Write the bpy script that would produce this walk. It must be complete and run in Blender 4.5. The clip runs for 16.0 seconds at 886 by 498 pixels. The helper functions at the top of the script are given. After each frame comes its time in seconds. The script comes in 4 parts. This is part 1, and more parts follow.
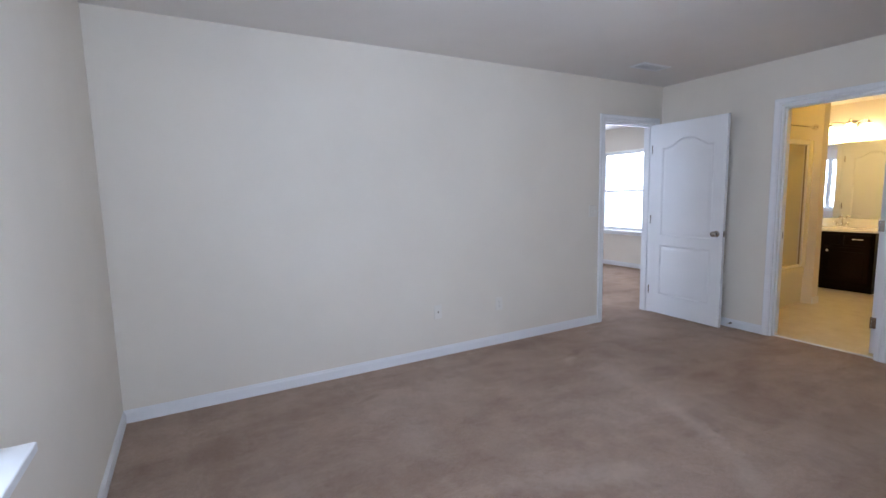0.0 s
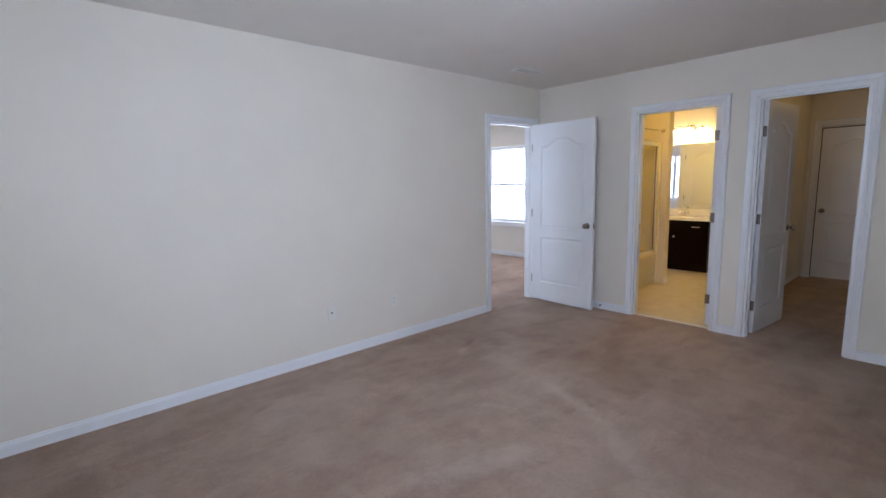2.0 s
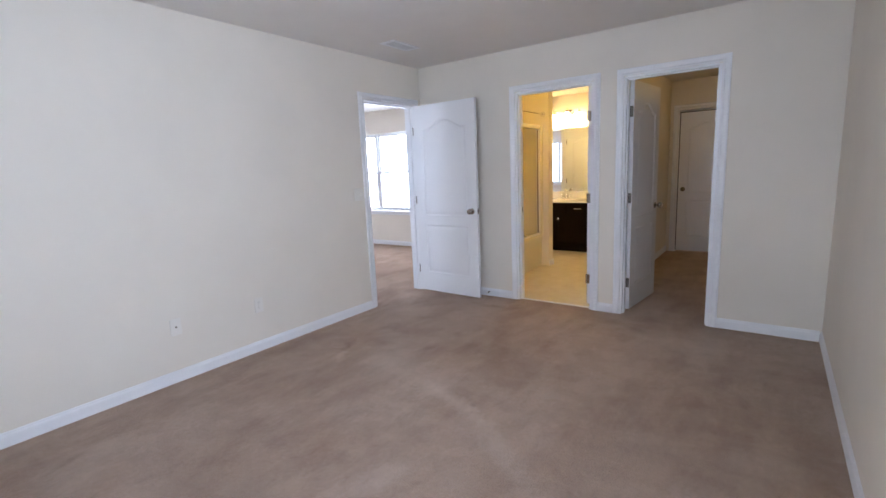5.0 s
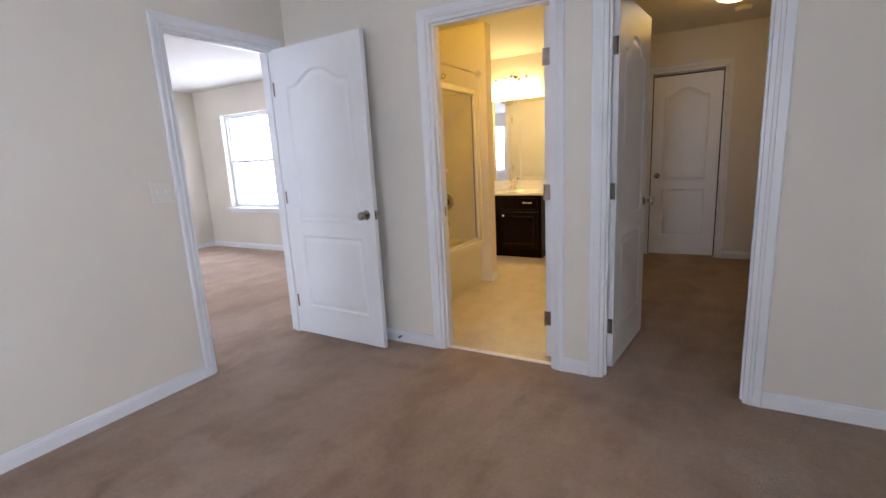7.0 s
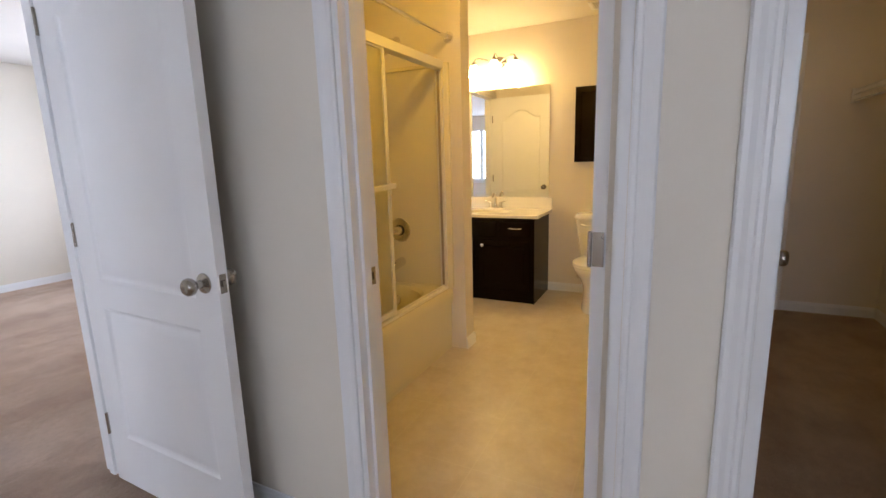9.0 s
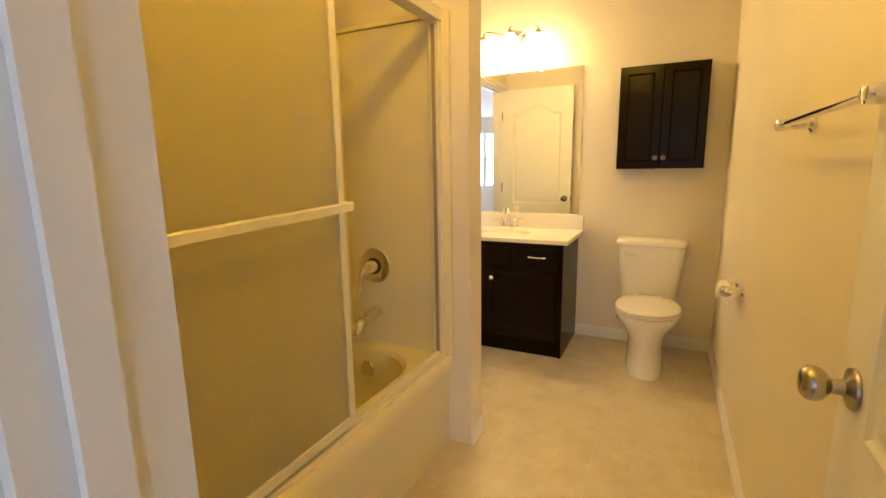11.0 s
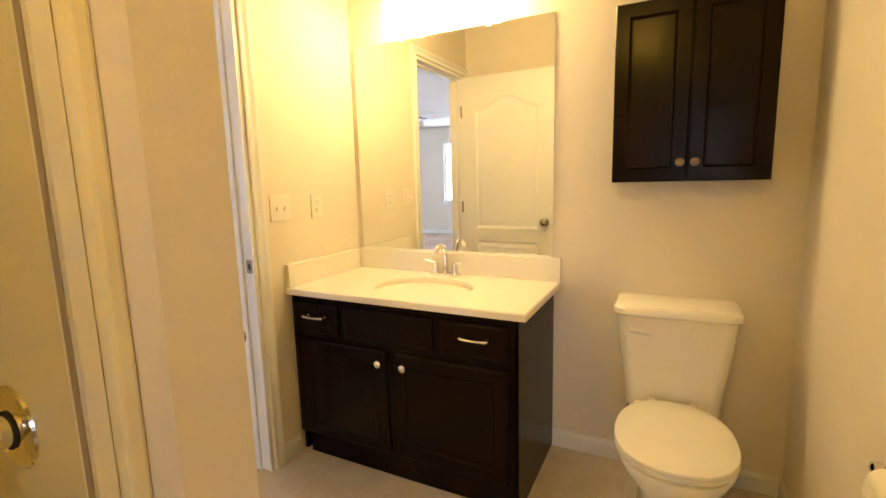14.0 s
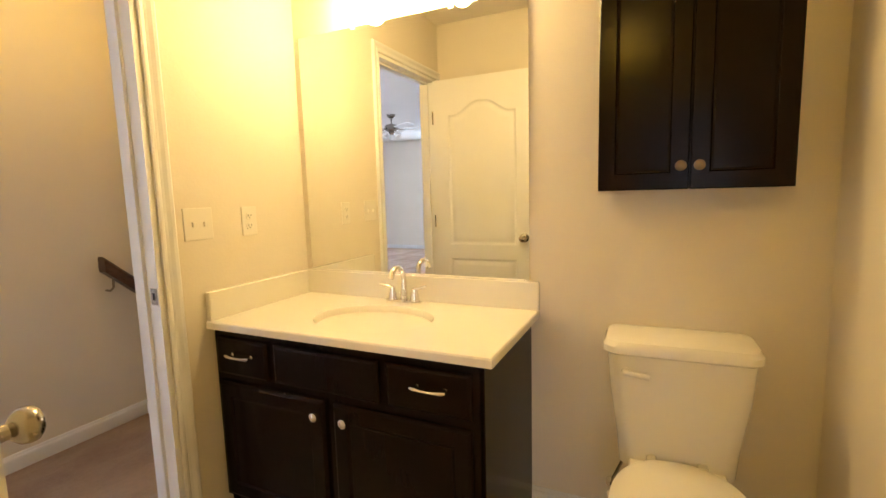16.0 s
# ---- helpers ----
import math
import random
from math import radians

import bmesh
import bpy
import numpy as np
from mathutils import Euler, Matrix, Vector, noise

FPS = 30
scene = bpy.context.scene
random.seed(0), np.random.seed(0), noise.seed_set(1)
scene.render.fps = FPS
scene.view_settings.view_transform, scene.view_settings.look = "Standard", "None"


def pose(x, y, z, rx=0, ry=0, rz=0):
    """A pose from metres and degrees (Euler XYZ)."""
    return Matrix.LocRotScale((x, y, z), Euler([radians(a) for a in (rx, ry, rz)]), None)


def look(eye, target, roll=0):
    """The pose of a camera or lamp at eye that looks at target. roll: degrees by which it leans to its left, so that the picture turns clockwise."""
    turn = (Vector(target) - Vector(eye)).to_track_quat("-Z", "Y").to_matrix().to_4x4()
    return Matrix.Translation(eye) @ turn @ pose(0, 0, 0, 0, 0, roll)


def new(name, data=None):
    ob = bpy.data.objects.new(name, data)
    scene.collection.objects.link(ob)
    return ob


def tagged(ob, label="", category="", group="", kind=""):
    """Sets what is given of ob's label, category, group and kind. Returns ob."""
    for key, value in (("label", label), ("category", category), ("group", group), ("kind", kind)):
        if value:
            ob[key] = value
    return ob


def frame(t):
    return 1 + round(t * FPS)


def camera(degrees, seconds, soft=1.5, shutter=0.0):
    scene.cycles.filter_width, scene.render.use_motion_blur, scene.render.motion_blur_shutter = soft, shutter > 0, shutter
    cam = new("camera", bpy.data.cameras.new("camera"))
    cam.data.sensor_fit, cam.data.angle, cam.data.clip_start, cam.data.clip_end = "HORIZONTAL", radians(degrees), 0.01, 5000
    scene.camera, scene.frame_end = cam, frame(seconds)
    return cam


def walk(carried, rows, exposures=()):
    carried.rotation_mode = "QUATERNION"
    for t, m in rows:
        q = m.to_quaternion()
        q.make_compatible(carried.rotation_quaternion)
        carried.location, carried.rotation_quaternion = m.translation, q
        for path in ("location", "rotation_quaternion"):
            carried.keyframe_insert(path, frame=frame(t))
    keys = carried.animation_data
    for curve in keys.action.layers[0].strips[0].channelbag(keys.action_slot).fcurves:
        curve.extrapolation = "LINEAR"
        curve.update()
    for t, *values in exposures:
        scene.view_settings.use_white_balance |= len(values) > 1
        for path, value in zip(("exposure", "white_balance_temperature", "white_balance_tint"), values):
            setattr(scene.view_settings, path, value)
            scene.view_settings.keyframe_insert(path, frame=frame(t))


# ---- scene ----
cam = camera(88.0, 16.0)
PATH = [
    (0, (0.209, 0.054, 1.362), (1.168, 1.793, 1.128), -1.3),
    (0.5, (0.212, 0.051, 1.387), (1.263, 1.734, 1.137), -1.4),
    (1, (0.23, 0.044, 1.42), (1.374, 1.662, 1.152), -1.4),
    (1.5, (0.218, 0.05, 1.449), (1.46, 1.591, 1.162), -1.4),
    (2, (0.215, 0.05, 1.422), (1.543, 1.518, 1.136), -1.3),
    (2.5, (0.21, 0.033, 1.411), (1.604, 1.438, 1.122), -1.4),
    (3, (0.203, 0.021, 1.417), (1.651, 1.369, 1.119), -1.5),
    (3.5, (0.215, 0.0, 1.409), (1.705, 1.299, 1.11), -1.9),
    (4, (0.229, 0.002, 1.408), (1.759, 1.253, 1.099), -2.0),
    (6.5, (1.873, 0.549, 1.285), (3.548, 1.57, 0.897), -3.2),
    (7, (2.299, 0.73, 1.279), (3.999, 1.705, 0.884), -3.0),
    (7.5, (2.704, 0.904, 1.286), (4.427, 1.839, 0.89), -2.7),
    (8, (3.076, 1.068, 1.283), (4.821, 1.967, 0.897), -2.4),
    (8.5, (3.423, 1.209, 1.268), (5.176, 2.099, 0.899), -2.2),
    (9, (3.744, 1.366, 1.274), (5.504, 2.241, 0.901), -1.7),
    (11.5, (4.926, 1.855, 1.268), (6.687, 2.738, 0.924), -0.7),
    (12, (5.175, 1.871, 1.282), (6.925, 2.777, 0.941), -0.8),
    (12.5, (5.439, 1.896, 1.309), (7.178, 2.821, 0.963), -1.2),
    (13, (5.684, 1.918, 1.3), (7.425, 2.843, 0.962), -1.4),
    (13.5, (5.916, 1.921, 1.274), (7.668, 2.833, 0.964), -1.4),
    (14, (6.097, 1.928, 1.266), (7.862, 2.821, 0.967), -1.5),
    (14.5, (6.244, 1.949, 1.26), (8.025, 2.812, 0.971), -1.4),
    (15, (6.34, 1.968, 1.251), (8.134, 2.812, 0.986), -1.3),
    (15.5, (6.412, 1.972, 1.256), (8.21, 2.809, 0.996), -1.5),
    (16, (6.456, 1.976, 1.244), (8.254, 2.819, 1.005), -1.6),
]
EXPOSURES = [(0.0, -0.60, 6250, 10), (2.0, -0.56, 6250, 10), (4.0, -0.27, 6280, 10), (6.5, -0.26, 6650, 12), (8.0, -0.24, 6700, 12), (9.0, -0.36, 6900, 12),
             (11.5, -0.01, 7100, 8), (13.0, 0.0, 7050, 8), (14.5, -0.13, 6650, 10), (16.0, -0.22, 6600, 10)]
walk(cam, [(t, look(eye, target, roll)) for t, eye, target, roll in PATH], EXPOSURES)

# ---- world and daylight ----
world = bpy.data.worlds.new("world")
scene.world = world
world.use_nodes = True
wn = world.node_tree
sky = wn.nodes.new("ShaderNodeTexSky")
sky.sky_type = "NISHITA"
sky.sun_disc = False
sky.sun_elevation, sky.sun_rotation = radians(48), radians(200)
wn.links.new(sky.outputs[0], wn.nodes["Background"].inputs[0])
wn.nodes["Background"].inputs[1].default_value = 0.12


def area_lamp(name, place, target, wide, high, watts, colour):
    data = bpy.data.lights.new(name, "AREA")
    data.shape, data.size, data.size_y = "RECTANGLE", wide, high
    data.energy, data.color = watts, colour
    ob = new(name, data)
    ob.matrix_world = look(place, target)
    return ob


def bulb_lamp(name, place, watts, colour, radius):
    data = bpy.data.lights.new(name, "POINT")
    data.energy, data.color, data.shadow_soft_size = watts, colour, radius
    ob = new(name, data)
    ob.location = place
    return ob


sun = bpy.data.lights.new("sun", "SUN")
sun.energy, sun.angle, sun.color = 2.5, radians(0.6), (1, 0.95, 0.88)
sun_ob = new("sun", sun)
sun_ob.rotation_euler = (radians(42), 0, radians(160))

DAY = (0.558, 0.695, 1.0)
WARM = (1.0, 0.575, 0.045)
VANITY = (1.0, 0.69, 0.25)
area_lamp("window_light_bedroom", (-0.395, 0.757, 1.45), (2.0, 0.757, 1.30), 1.38, 1.18, 31, DAY)
area_lamp("window_light_bedroom_south", (1.10, -0.395, 1.52), (1.10, 2.0, 1.52), 1.38, 1.18, 42, DAY)
area_lamp("window_light_loft", (7.218, 6.285, 1.32), (3, 6.285, 1.32), 2.09, 1.4, 75, DAY)
area_lamp("window_light_loft_west", (0.37, 6.1, 1.435), (3, 6.1, 1.435), 1.3, 1.37, 60, DAY)

# ---- materials ----


class Nodes:
    def __init__(self, name):
        self.m = bpy.data.materials.new(name)
        self.m.use_nodes = True
        self.t = self.m.node_tree
        self.b = self.t.nodes["Principled BSDF"]
        self.co = self.t.nodes.new("ShaderNodeTexCoord").outputs["Object"]

    def put(self, socket, value):
        if isinstance(value, bpy.types.NodeSocket):
            self.t.links.new(value, socket)
        else:
            socket.default_value = value

    def noise(self, scale, detail=4, rough=0.55, stretch=None):
        n = self.t.nodes.new("ShaderNodeTexNoise")
        n.inputs["Scale"].default_value = scale
        n.inputs["Detail"].default_value = detail
        n.inputs["Roughness"].default_value = rough
        co = self.co
        if stretch:
            mp = self.t.nodes.new("ShaderNodeMapping")
            mp.inputs["Scale"].default_value = stretch
            self.t.links.new(co, mp.inputs[0])
            co = mp.outputs[0]
        self.t.links.new(co, n.inputs["Vector"])
        return n.outputs["Fac"]

    def mark(self, x, y, rx, ry, turn, strength):
        """A soft, ragged oval mark on the floor, as a factor from 0 to strength."""
        mp = self.t.nodes.new("ShaderNodeMapping")
        mp.vector_type = "TEXTURE"
        mp.inputs["Location"].default_value = (x, y, 0)
        mp.inputs["Rotation"].default_value = (0, 0, radians(turn))
        mp.inputs["Scale"].default_value = (rx, ry, 1)
        self.t.links.new(self.co, mp.inputs[0])
        far = self.t.nodes.new("ShaderNodeVectorMath")
        far.operation = "LENGTH"
        self.t.links.new(mp.outputs[0], far.inputs[0])
        add = self.t.nodes.new("ShaderNodeMath")
        add.operation = "ADD"
        self.t.links.new(far.outputs["Value"], add.inputs[0])
        self.t.links.new(self.noise(14, 5, 0.7), add.inputs[1])
        return self.ramp(add.outputs[0], [(0.55, (strength,) * 3), (1.0, (0, 0, 0))])

    def ramp(self, fac, stops):
        r = self.t.nodes.new("ShaderNodeValToRGB")
        e = r.color_ramp.elements
        while len(e) < len(stops):
            e.new(0.5)
        for k, (p, c) in zip(e, stops):
            k.position, k.color = p, (*c, 1) if len(c) == 3 else c
        self.t.links.new(fac, r.inputs[0])
        return r.outputs[0]

    def mix(self, fac, a, b, kind="MIX"):
        n = self.t.nodes.new("ShaderNodeMix")
        n.data_type, n.blend_type = "RGBA", kind
        self.put(n.inputs[0], fac)
        self.put(n.inputs[6], a if isinstance(a, bpy.types.NodeSocket) else (*a, 1))
        self.put(n.inputs[7], b if isinstance(b, bpy.types.NodeSocket) else (*b, 1))
        return n.outputs[2]

    def bump(self, height, strength, distance):
        n = self.t.nodes.new("ShaderNodeBump")
        n.inputs["Strength"].default_value = strength
        n.inputs["Distance"].default_value = distance
        self.t.links.new(height, n.inputs["Height"])
        if self.b.inputs["Normal"].is_linked:
            self.t.links.new(self.b.inputs["Normal"].links[0].from_socket, n.inputs["Normal"])
        self.t.links.new(n.outputs[0], self.b.inputs["Normal"])

    def set(self, **kw):
        for k, v in kw.items():
            self.put(self.b.inputs[k.replace("_", " ")], (*v, 1) if isinstance(v, tuple) and len(v) == 3 else v)
        return self


def paint(name, colour, rough=0.55, orange_peel=0.15, vary=0.05, scale=90):
    n = Nodes(name)
    dark = tuple(c * (1 - vary) for c in colour)
    lite = tuple(min(0.95, c * (1 + vary * 0.5)) for c in colour)
    n.set(Base_Color=n.ramp(n.noise(1.3, 5), [(0.3, dark), (0.7, lite)]), Roughness=n.ramp(n.noise(7, 3), [(0.3, (rough - 0.02,) * 3), (0.7, (rough + 0.02,) * 3)]))
    n.bump(n.noise(scale, 3), orange_peel, 0.004)
    return n.m


def metal(name, colour, rough):
    n = Nodes(name)
    n.set(Base_Color=colour, Metallic=1.0, Roughness=n.ramp(n.noise(40, 3), [(0.3, (rough * 0.9,) * 3), (0.7, (rough * 1.1,) * 3)]))
    return n.m


def glow(name, colour, strength):
    n = Nodes(name)
    n.set(Base_Color=(0.8, 0.8, 0.78), Emission_Color=colour, Emission_Strength=strength)
    return n.m


M_WALL = paint("cream_wall_paint", (0.755, 0.695, 0.60), 0.6, 0.12)
M_CEIL = paint("ceiling_paint", (0.76, 0.72, 0.67), 0.8, 0.35, scale=60)
M_TRIM = paint("white_trim_paint", (0.80, 0.80, 0.80), 0.32, 0.04)
M_DOOR = paint("white_door_paint", (0.80, 0.80, 0.80), 0.34, 0.06, scale=140)
M_PLASTIC = paint("white_plastic", (0.77, 0.73, 0.66), 0.35, 0.0)
M_PORC = paint("white_porcelain", (0.82, 0.80, 0.76), 0.08, 0.0, 0.02)
M_FIBRE = paint("fibreglass", (0.77, 0.71, 0.50), 0.22, 0.02, 0.03)
M_MARBLE = paint("cultured_marble", (0.83, 0.80, 0.73), 0.15, 0.0, 0.03)
M_CHROME = metal("chrome", (0.82, 0.80, 0.77), 0.07)
M_NICKEL = metal("satin_nickel", (0.42, 0.39, 0.35), 0.25)
M_BRASS = metal("aged_bronze", (0.24, 0.19, 0.15), 0.3)
M_ALU = Nodes("satin_aluminium").set(Base_Color=(0.78, 0.76, 0.70), Metallic=0.35, Roughness=0.36).m
M_SEAL = Nodes("grey_brown_rubber").set(Base_Color=(0.30, 0.25, 0.19), Roughness=0.6).m
M_MIRROR = Nodes("mirror").set(Base_Color=(0.90, 0.91, 0.89), Metallic=1.0, Roughness=0.005).m
M_DUCT = Nodes("grey_duct").set(Base_Color=(0.60, 0.59, 0.57), Roughness=0.7).m
M_DARK = Nodes("dark_gap").set(Base_Color=(0.015, 0.013, 0.012), Roughness=0.8).m
M_PAPER = paint("paper", (0.82, 0.80, 0.76), 0.9, 0.1)
M_WIRE = paint("white_vinyl_wire", (0.75, 0.74, 0.70), 0.4, 0.0)

n = Nodes("tan_carpet")
large = n.noise(0.8, 5, 0.6)
sweep = n.noise(1.5, 4, 0.6, (0.7, 1.9, 1.0))
patch = n.noise(5.5, 5, 0.65)
tuft = n.noise(46, 4, 0.75)
fine = n.noise(260, 3, 0.75)
c = n.ramp(large, [(0.30, (0.54, 0.372, 0.268)), (0.5, (0.66, 0.472, 0.350)), (0.70, (0.78, 0.60, 0.47))])
c = n.mix(n.ramp(sweep, [(0.46, (0, 0, 0)), (0.60, (0.75, 0.75, 0.75))]), c, n.mix(1.0, c, (0.78, 0.73, 0.69), "MULTIPLY"))
c = n.mix(n.ramp(patch, [(0.40, (0.6, 0.6, 0.6)), (0.56, (0, 0, 0))]), c, n.mix(1.0, c, (0.84, 0.82, 0.80), "MULTIPLY"))
c = n.mix(n.ramp(tuft, [(0.36, (0.38, 0.38, 0.38)), (0.58, (0, 0, 0))]), c, n.mix(1.0, c, (0.68, 0.65, 0.62), "MULTIPLY"))
c = n.mix(n.ramp(fine, [(0.35, (0.6, 0.6, 0.6)), (0.62, (0, 0, 0))]), c, n.mix(1.0, c, (0.60, 0.57, 0.54), "MULTIPLY"))
streak = n.noise(1.8, 5, 0.65, (1.6, 0.8, 1.0))
c = n.mix(n.ramp(streak, [(0.48, (0, 0, 0)), (0.70, (0.34, 0.34, 0.34))]), c, (0.74, 0.58, 0.45))
for x, y, rx, ry, turn, strength in ((3.03, 2.84, 0.30, 0.10, 20, 0.75), (2.73, 1.47, 0.10, 0.05, 30, 0.8), (2.25, 2.02, 1.15, 0.20, -15, 0.5), (2.02, 1.32, 0.07, 0.05, 0, 0.6),
                                     (1.2, 2.92, 0.30, 0.08, 25, 0.5), (3.51, 0.17, 0.18, 0.09, 10, 0.55), (4.45, 0.95, 0.32, 0.12, 60, 0.5), (4.5, 2.25, 0.50, 0.14, 100, 0.5), (4.0, 3.44, 0.4, 0.12, 0, 0.5)):
    c = n.mix(n.mark(x, y, rx, ry, turn, strength), c, n.mix(1.0, c, (0.66, 0.60, 0.55), "MULTIPLY"))
for x, y, rx, ry, turn, strength in ((2.86, 2.75, 0.22, 0.09, 15, 0.5), (2.72, 1.62, 0.75, 0.16, 70, 0.5), (2.45, 1.15, 0.8, 0.20, 50, 0.35), (2.49, 0.32, 0.24, 0.20, 0, 0.45), (1.75, 1.55, 1.1, 0.22, -20, 0.35)):
    c = n.mix(n.mark(x, y, rx, ry, turn, strength), c, (0.80, 0.65, 0.53))
n.set(Base_Color=c, Roughness=1.0, Sheen_Weight=0.2, Sheen_Roughness=0.6)
n.b.inputs["Specular IOR Level"].default_value = 0.05
n.bump(fine, 0.9, 0.012)
n.bump(tuft, 0.6, 0.02)
n.bump(patch, 0.25, 0.03)
M_CARPET = n.m

n = Nodes("vinyl_tile_floor")
br = n.t.nodes.new("ShaderNodeTexBrick")
br.offset = 0.0
n.t.links.new(n.co, br.inputs["Vector"])
for key, v in (("Scale", 1.0), ("Mortar Size", 0.004), ("Mortar Smooth", 0.6), ("Brick Width", 0.41), ("Row Height", 0.41)):
    br.inputs[key].default_value = v
mott = n.noise(6, 7, 0.65)
vein = n.noise(26, 5, 0.6)
c = n.ramp(mott, [(0.3, (0.52, 0.44, 0.34)), (0.5, (0.60, 0.53, 0.43)), (0.72, (0.66, 0.60, 0.51))])
c = n.mix(n.ramp(vein, [(0.45, (0.25, 0.25, 0.25)), (0.6, (0, 0, 0))]), c, (0.50, 0.43, 0.33))
c = n.mix(n.ramp(br.outputs["Fac"], [(0.0, (0, 0, 0)), (1.0, (0.24, 0.24, 0.24))]), c, (0.72, 0.67, 0.58))
n.set(Base_Color=c, Roughness=n.ramp(vein, [(0.3, (0.30,) * 3), (0.7, (0.42,) * 3)]))
n.bump(br.outputs["Fac"], 0.12, 0.003)
M_VINYL = n.m

n = Nodes("espresso_wood")
grain = n.noise(9, 6, 0.6, (6, 6, 0.5))
n.set(Base_Color=n.ramp(grain, [(0.1, (0.0062, 0.0027, 0.0020)), (0.9, (0.0085, 0.0038, 0.0028))]), Roughness=0.2)
n.b.inputs["IOR"].default_value = 1.2
M_ESP = n.m

n = Nodes("dark_handrail_wood")
grain = n.noise(9, 6, 0.6, (0.6, 6, 6))
n.set(Base_Color=n.ramp(grain, [(0.3, (0.045, 0.018, 0.010)), (0.7, (0.10, 0.040, 0.020))]), Roughness=0.3)
M_RAIL = n.m

n = Nodes("obscure_glass")
n.set(Base_Color=(0.88, 0.83, 0.60), Roughness=0.45, Transmission_Weight=0.72, IOR=1.3)
n.bump(n.noise(260, 2), 0.25, 0.002)
M_OBSCURE = n.m
M_GLASS = Nodes("window_glass").set(Base_Color=(1, 1, 1), Roughness=0.0, Transmission_Weight=1.0, IOR=1.05).m
M_BULB = glow("lit_frosted_glass", (1.0, 0.72, 0.36), 22)
M_DOME = glow("lit_dome_glass", (1.0, 0.74, 0.42), 9)
M_SKYCARD = glow("bright_overcast_distance", (0.93, 0.97, 1.0), 3.2)
M_GRASS = paint("lawn", (0.07, 0.10, 0.04), 0.9, 0.4, 0.3, 20)

# ---- builders ----


def mesh_of(name, bm, material, smooth=False):
    me = bpy.data.meshes.new(name)
    bmesh.ops.recalc_face_normals(bm, faces=bm.faces)
    bm.to_mesh(me)
    bm.free()
    for p in me.polygons:
        p.use_smooth = smooth
    if smooth:
        me.set_sharp_from_angle(angle=radians(38))
    me.materials.append(material)
    return me


def part(name, bm, material, parent=None, label="", smooth=False):
    ob = new(name, mesh_of(name, bm, material, smooth))
    if parent is not None:
        ob.parent = parent
    return tagged(ob, label) if label else ob


def thing(name, label, category, place=(0, 0, 0), group="", kind="", turn=0):
    ob = new(name)
    ob.matrix_world = pose(*place, 0, 0, turn)
    return tagged(ob, label, category, group, kind)


def structure(name, bm, material, label="", category="", smooth=False):
    ob = part(name, bm, material, None, "", smooth)
    return tagged(ob, label, category, "", "structure")


def box(bm, x0, x1, y0, y1, z0, z1, bevel=0.0, seg=2):
    vs = [bm.verts.new((x, y, z)) for z in (z0, z1) for y in (y0, y1) for x in (x0, x1)]
    fs = [bm.faces.new([vs[i] for i in q]) for q in ((0, 2, 3, 1), (4, 5, 7, 6), (0, 1, 5, 4), (2, 6, 7, 3), (0, 4, 6, 2), (1, 3, 7, 5))]
    if bevel:
        es = list({e for f in fs for e in f.edges})
        bmesh.ops.bevel(bm, geom=es, offset=bevel, segments=seg, affect="EDGES", profile=0.5)
    return bm


def boxes(*args, bevel=0.0):
    bm = bmesh.new()
    for a in args:
        box(bm, *a, bevel=bevel)
    return bm


def rings(bm, loops, close=True, cap0=True, cap1=True):
    """Skin between loops of equal length."""
    vv = [[bm.verts.new(p) for p in lp] for lp in loops]
    k = len(vv[0])
    for a, b in zip(vv, vv[1:]):
        for i in range(k if close else k - 1):
            j = (i + 1) % k
            bm.faces.new((a[i], a[j], b[j], b[i]))
    if cap0:
        bm.faces.new(vv[0][::-1])
    if cap1:
        bm.faces.new(vv[-1])
    return bm


def lathe(profile, m=Matrix(), seg=24, bm=None):
    """profile: (radius, height) along the local z."""
    bm = bm or bmesh.new()
    loops = [[m @ Vector((r * math.cos(2 * math.pi * i / seg), r * math.sin(2 * math.pi * i / seg), h)) for i in range(seg)] for r, h in profile]
    return rings(bm, loops)


def tube(points, radius, seg=12, bm=None, radii=None):
    bm = bm or bmesh.new()
    pts = [Vector(p) for p in points]
    loops = []
    side = None
    for i, p in enumerate(pts):
        d = (pts[min(i + 1, len(pts) - 1)] - pts[max(i - 1, 0)]).normalized()
        if side is None:
            side = d.orthogonal().normalized()
        side = (side - d * side.dot(d)).normalized()
        up = d.cross(side)
        r = radii[i] if radii else radius
        loops.append([p + side * (r * math.cos(2 * math.pi * k / seg)) + up * (r * math.sin(2 * math.pi * k / seg)) for k in range(seg)])
    return rings(bm, loops)


def arc(c, r, a0, a1, steps, u, v):
    """Points on an arc round c in the plane of u and v."""
    c, u, v = Vector(c), Vector(u), Vector(v)
    return [c + u * (r * math.cos(radians(a0 + (a1 - a0) * i / steps))) + v * (r * math.sin(radians(a0 + (a1 - a0) * i / steps))) for i in range(steps + 1)]


def oval(cx, cy, rx, ry, z, seg=40, power=2.0, squeeze=0.0):
    out = []
    for i in range(seg):
        a = 2 * math.pi * i / seg
        ca, sa = math.cos(a), math.sin(a)
        x = math.copysign(abs(ca) ** (2 / power), ca)
        y = math.copysign(abs(sa) ** (2 / power), sa)
        out.append(Vector((cx + rx * x, cy + ry * y * (1 + squeeze * x), z)))
    return out


AX = {"x": lambda u, d, z: (d, u, z), "y": lambda u, d, z: (u, d, z)}


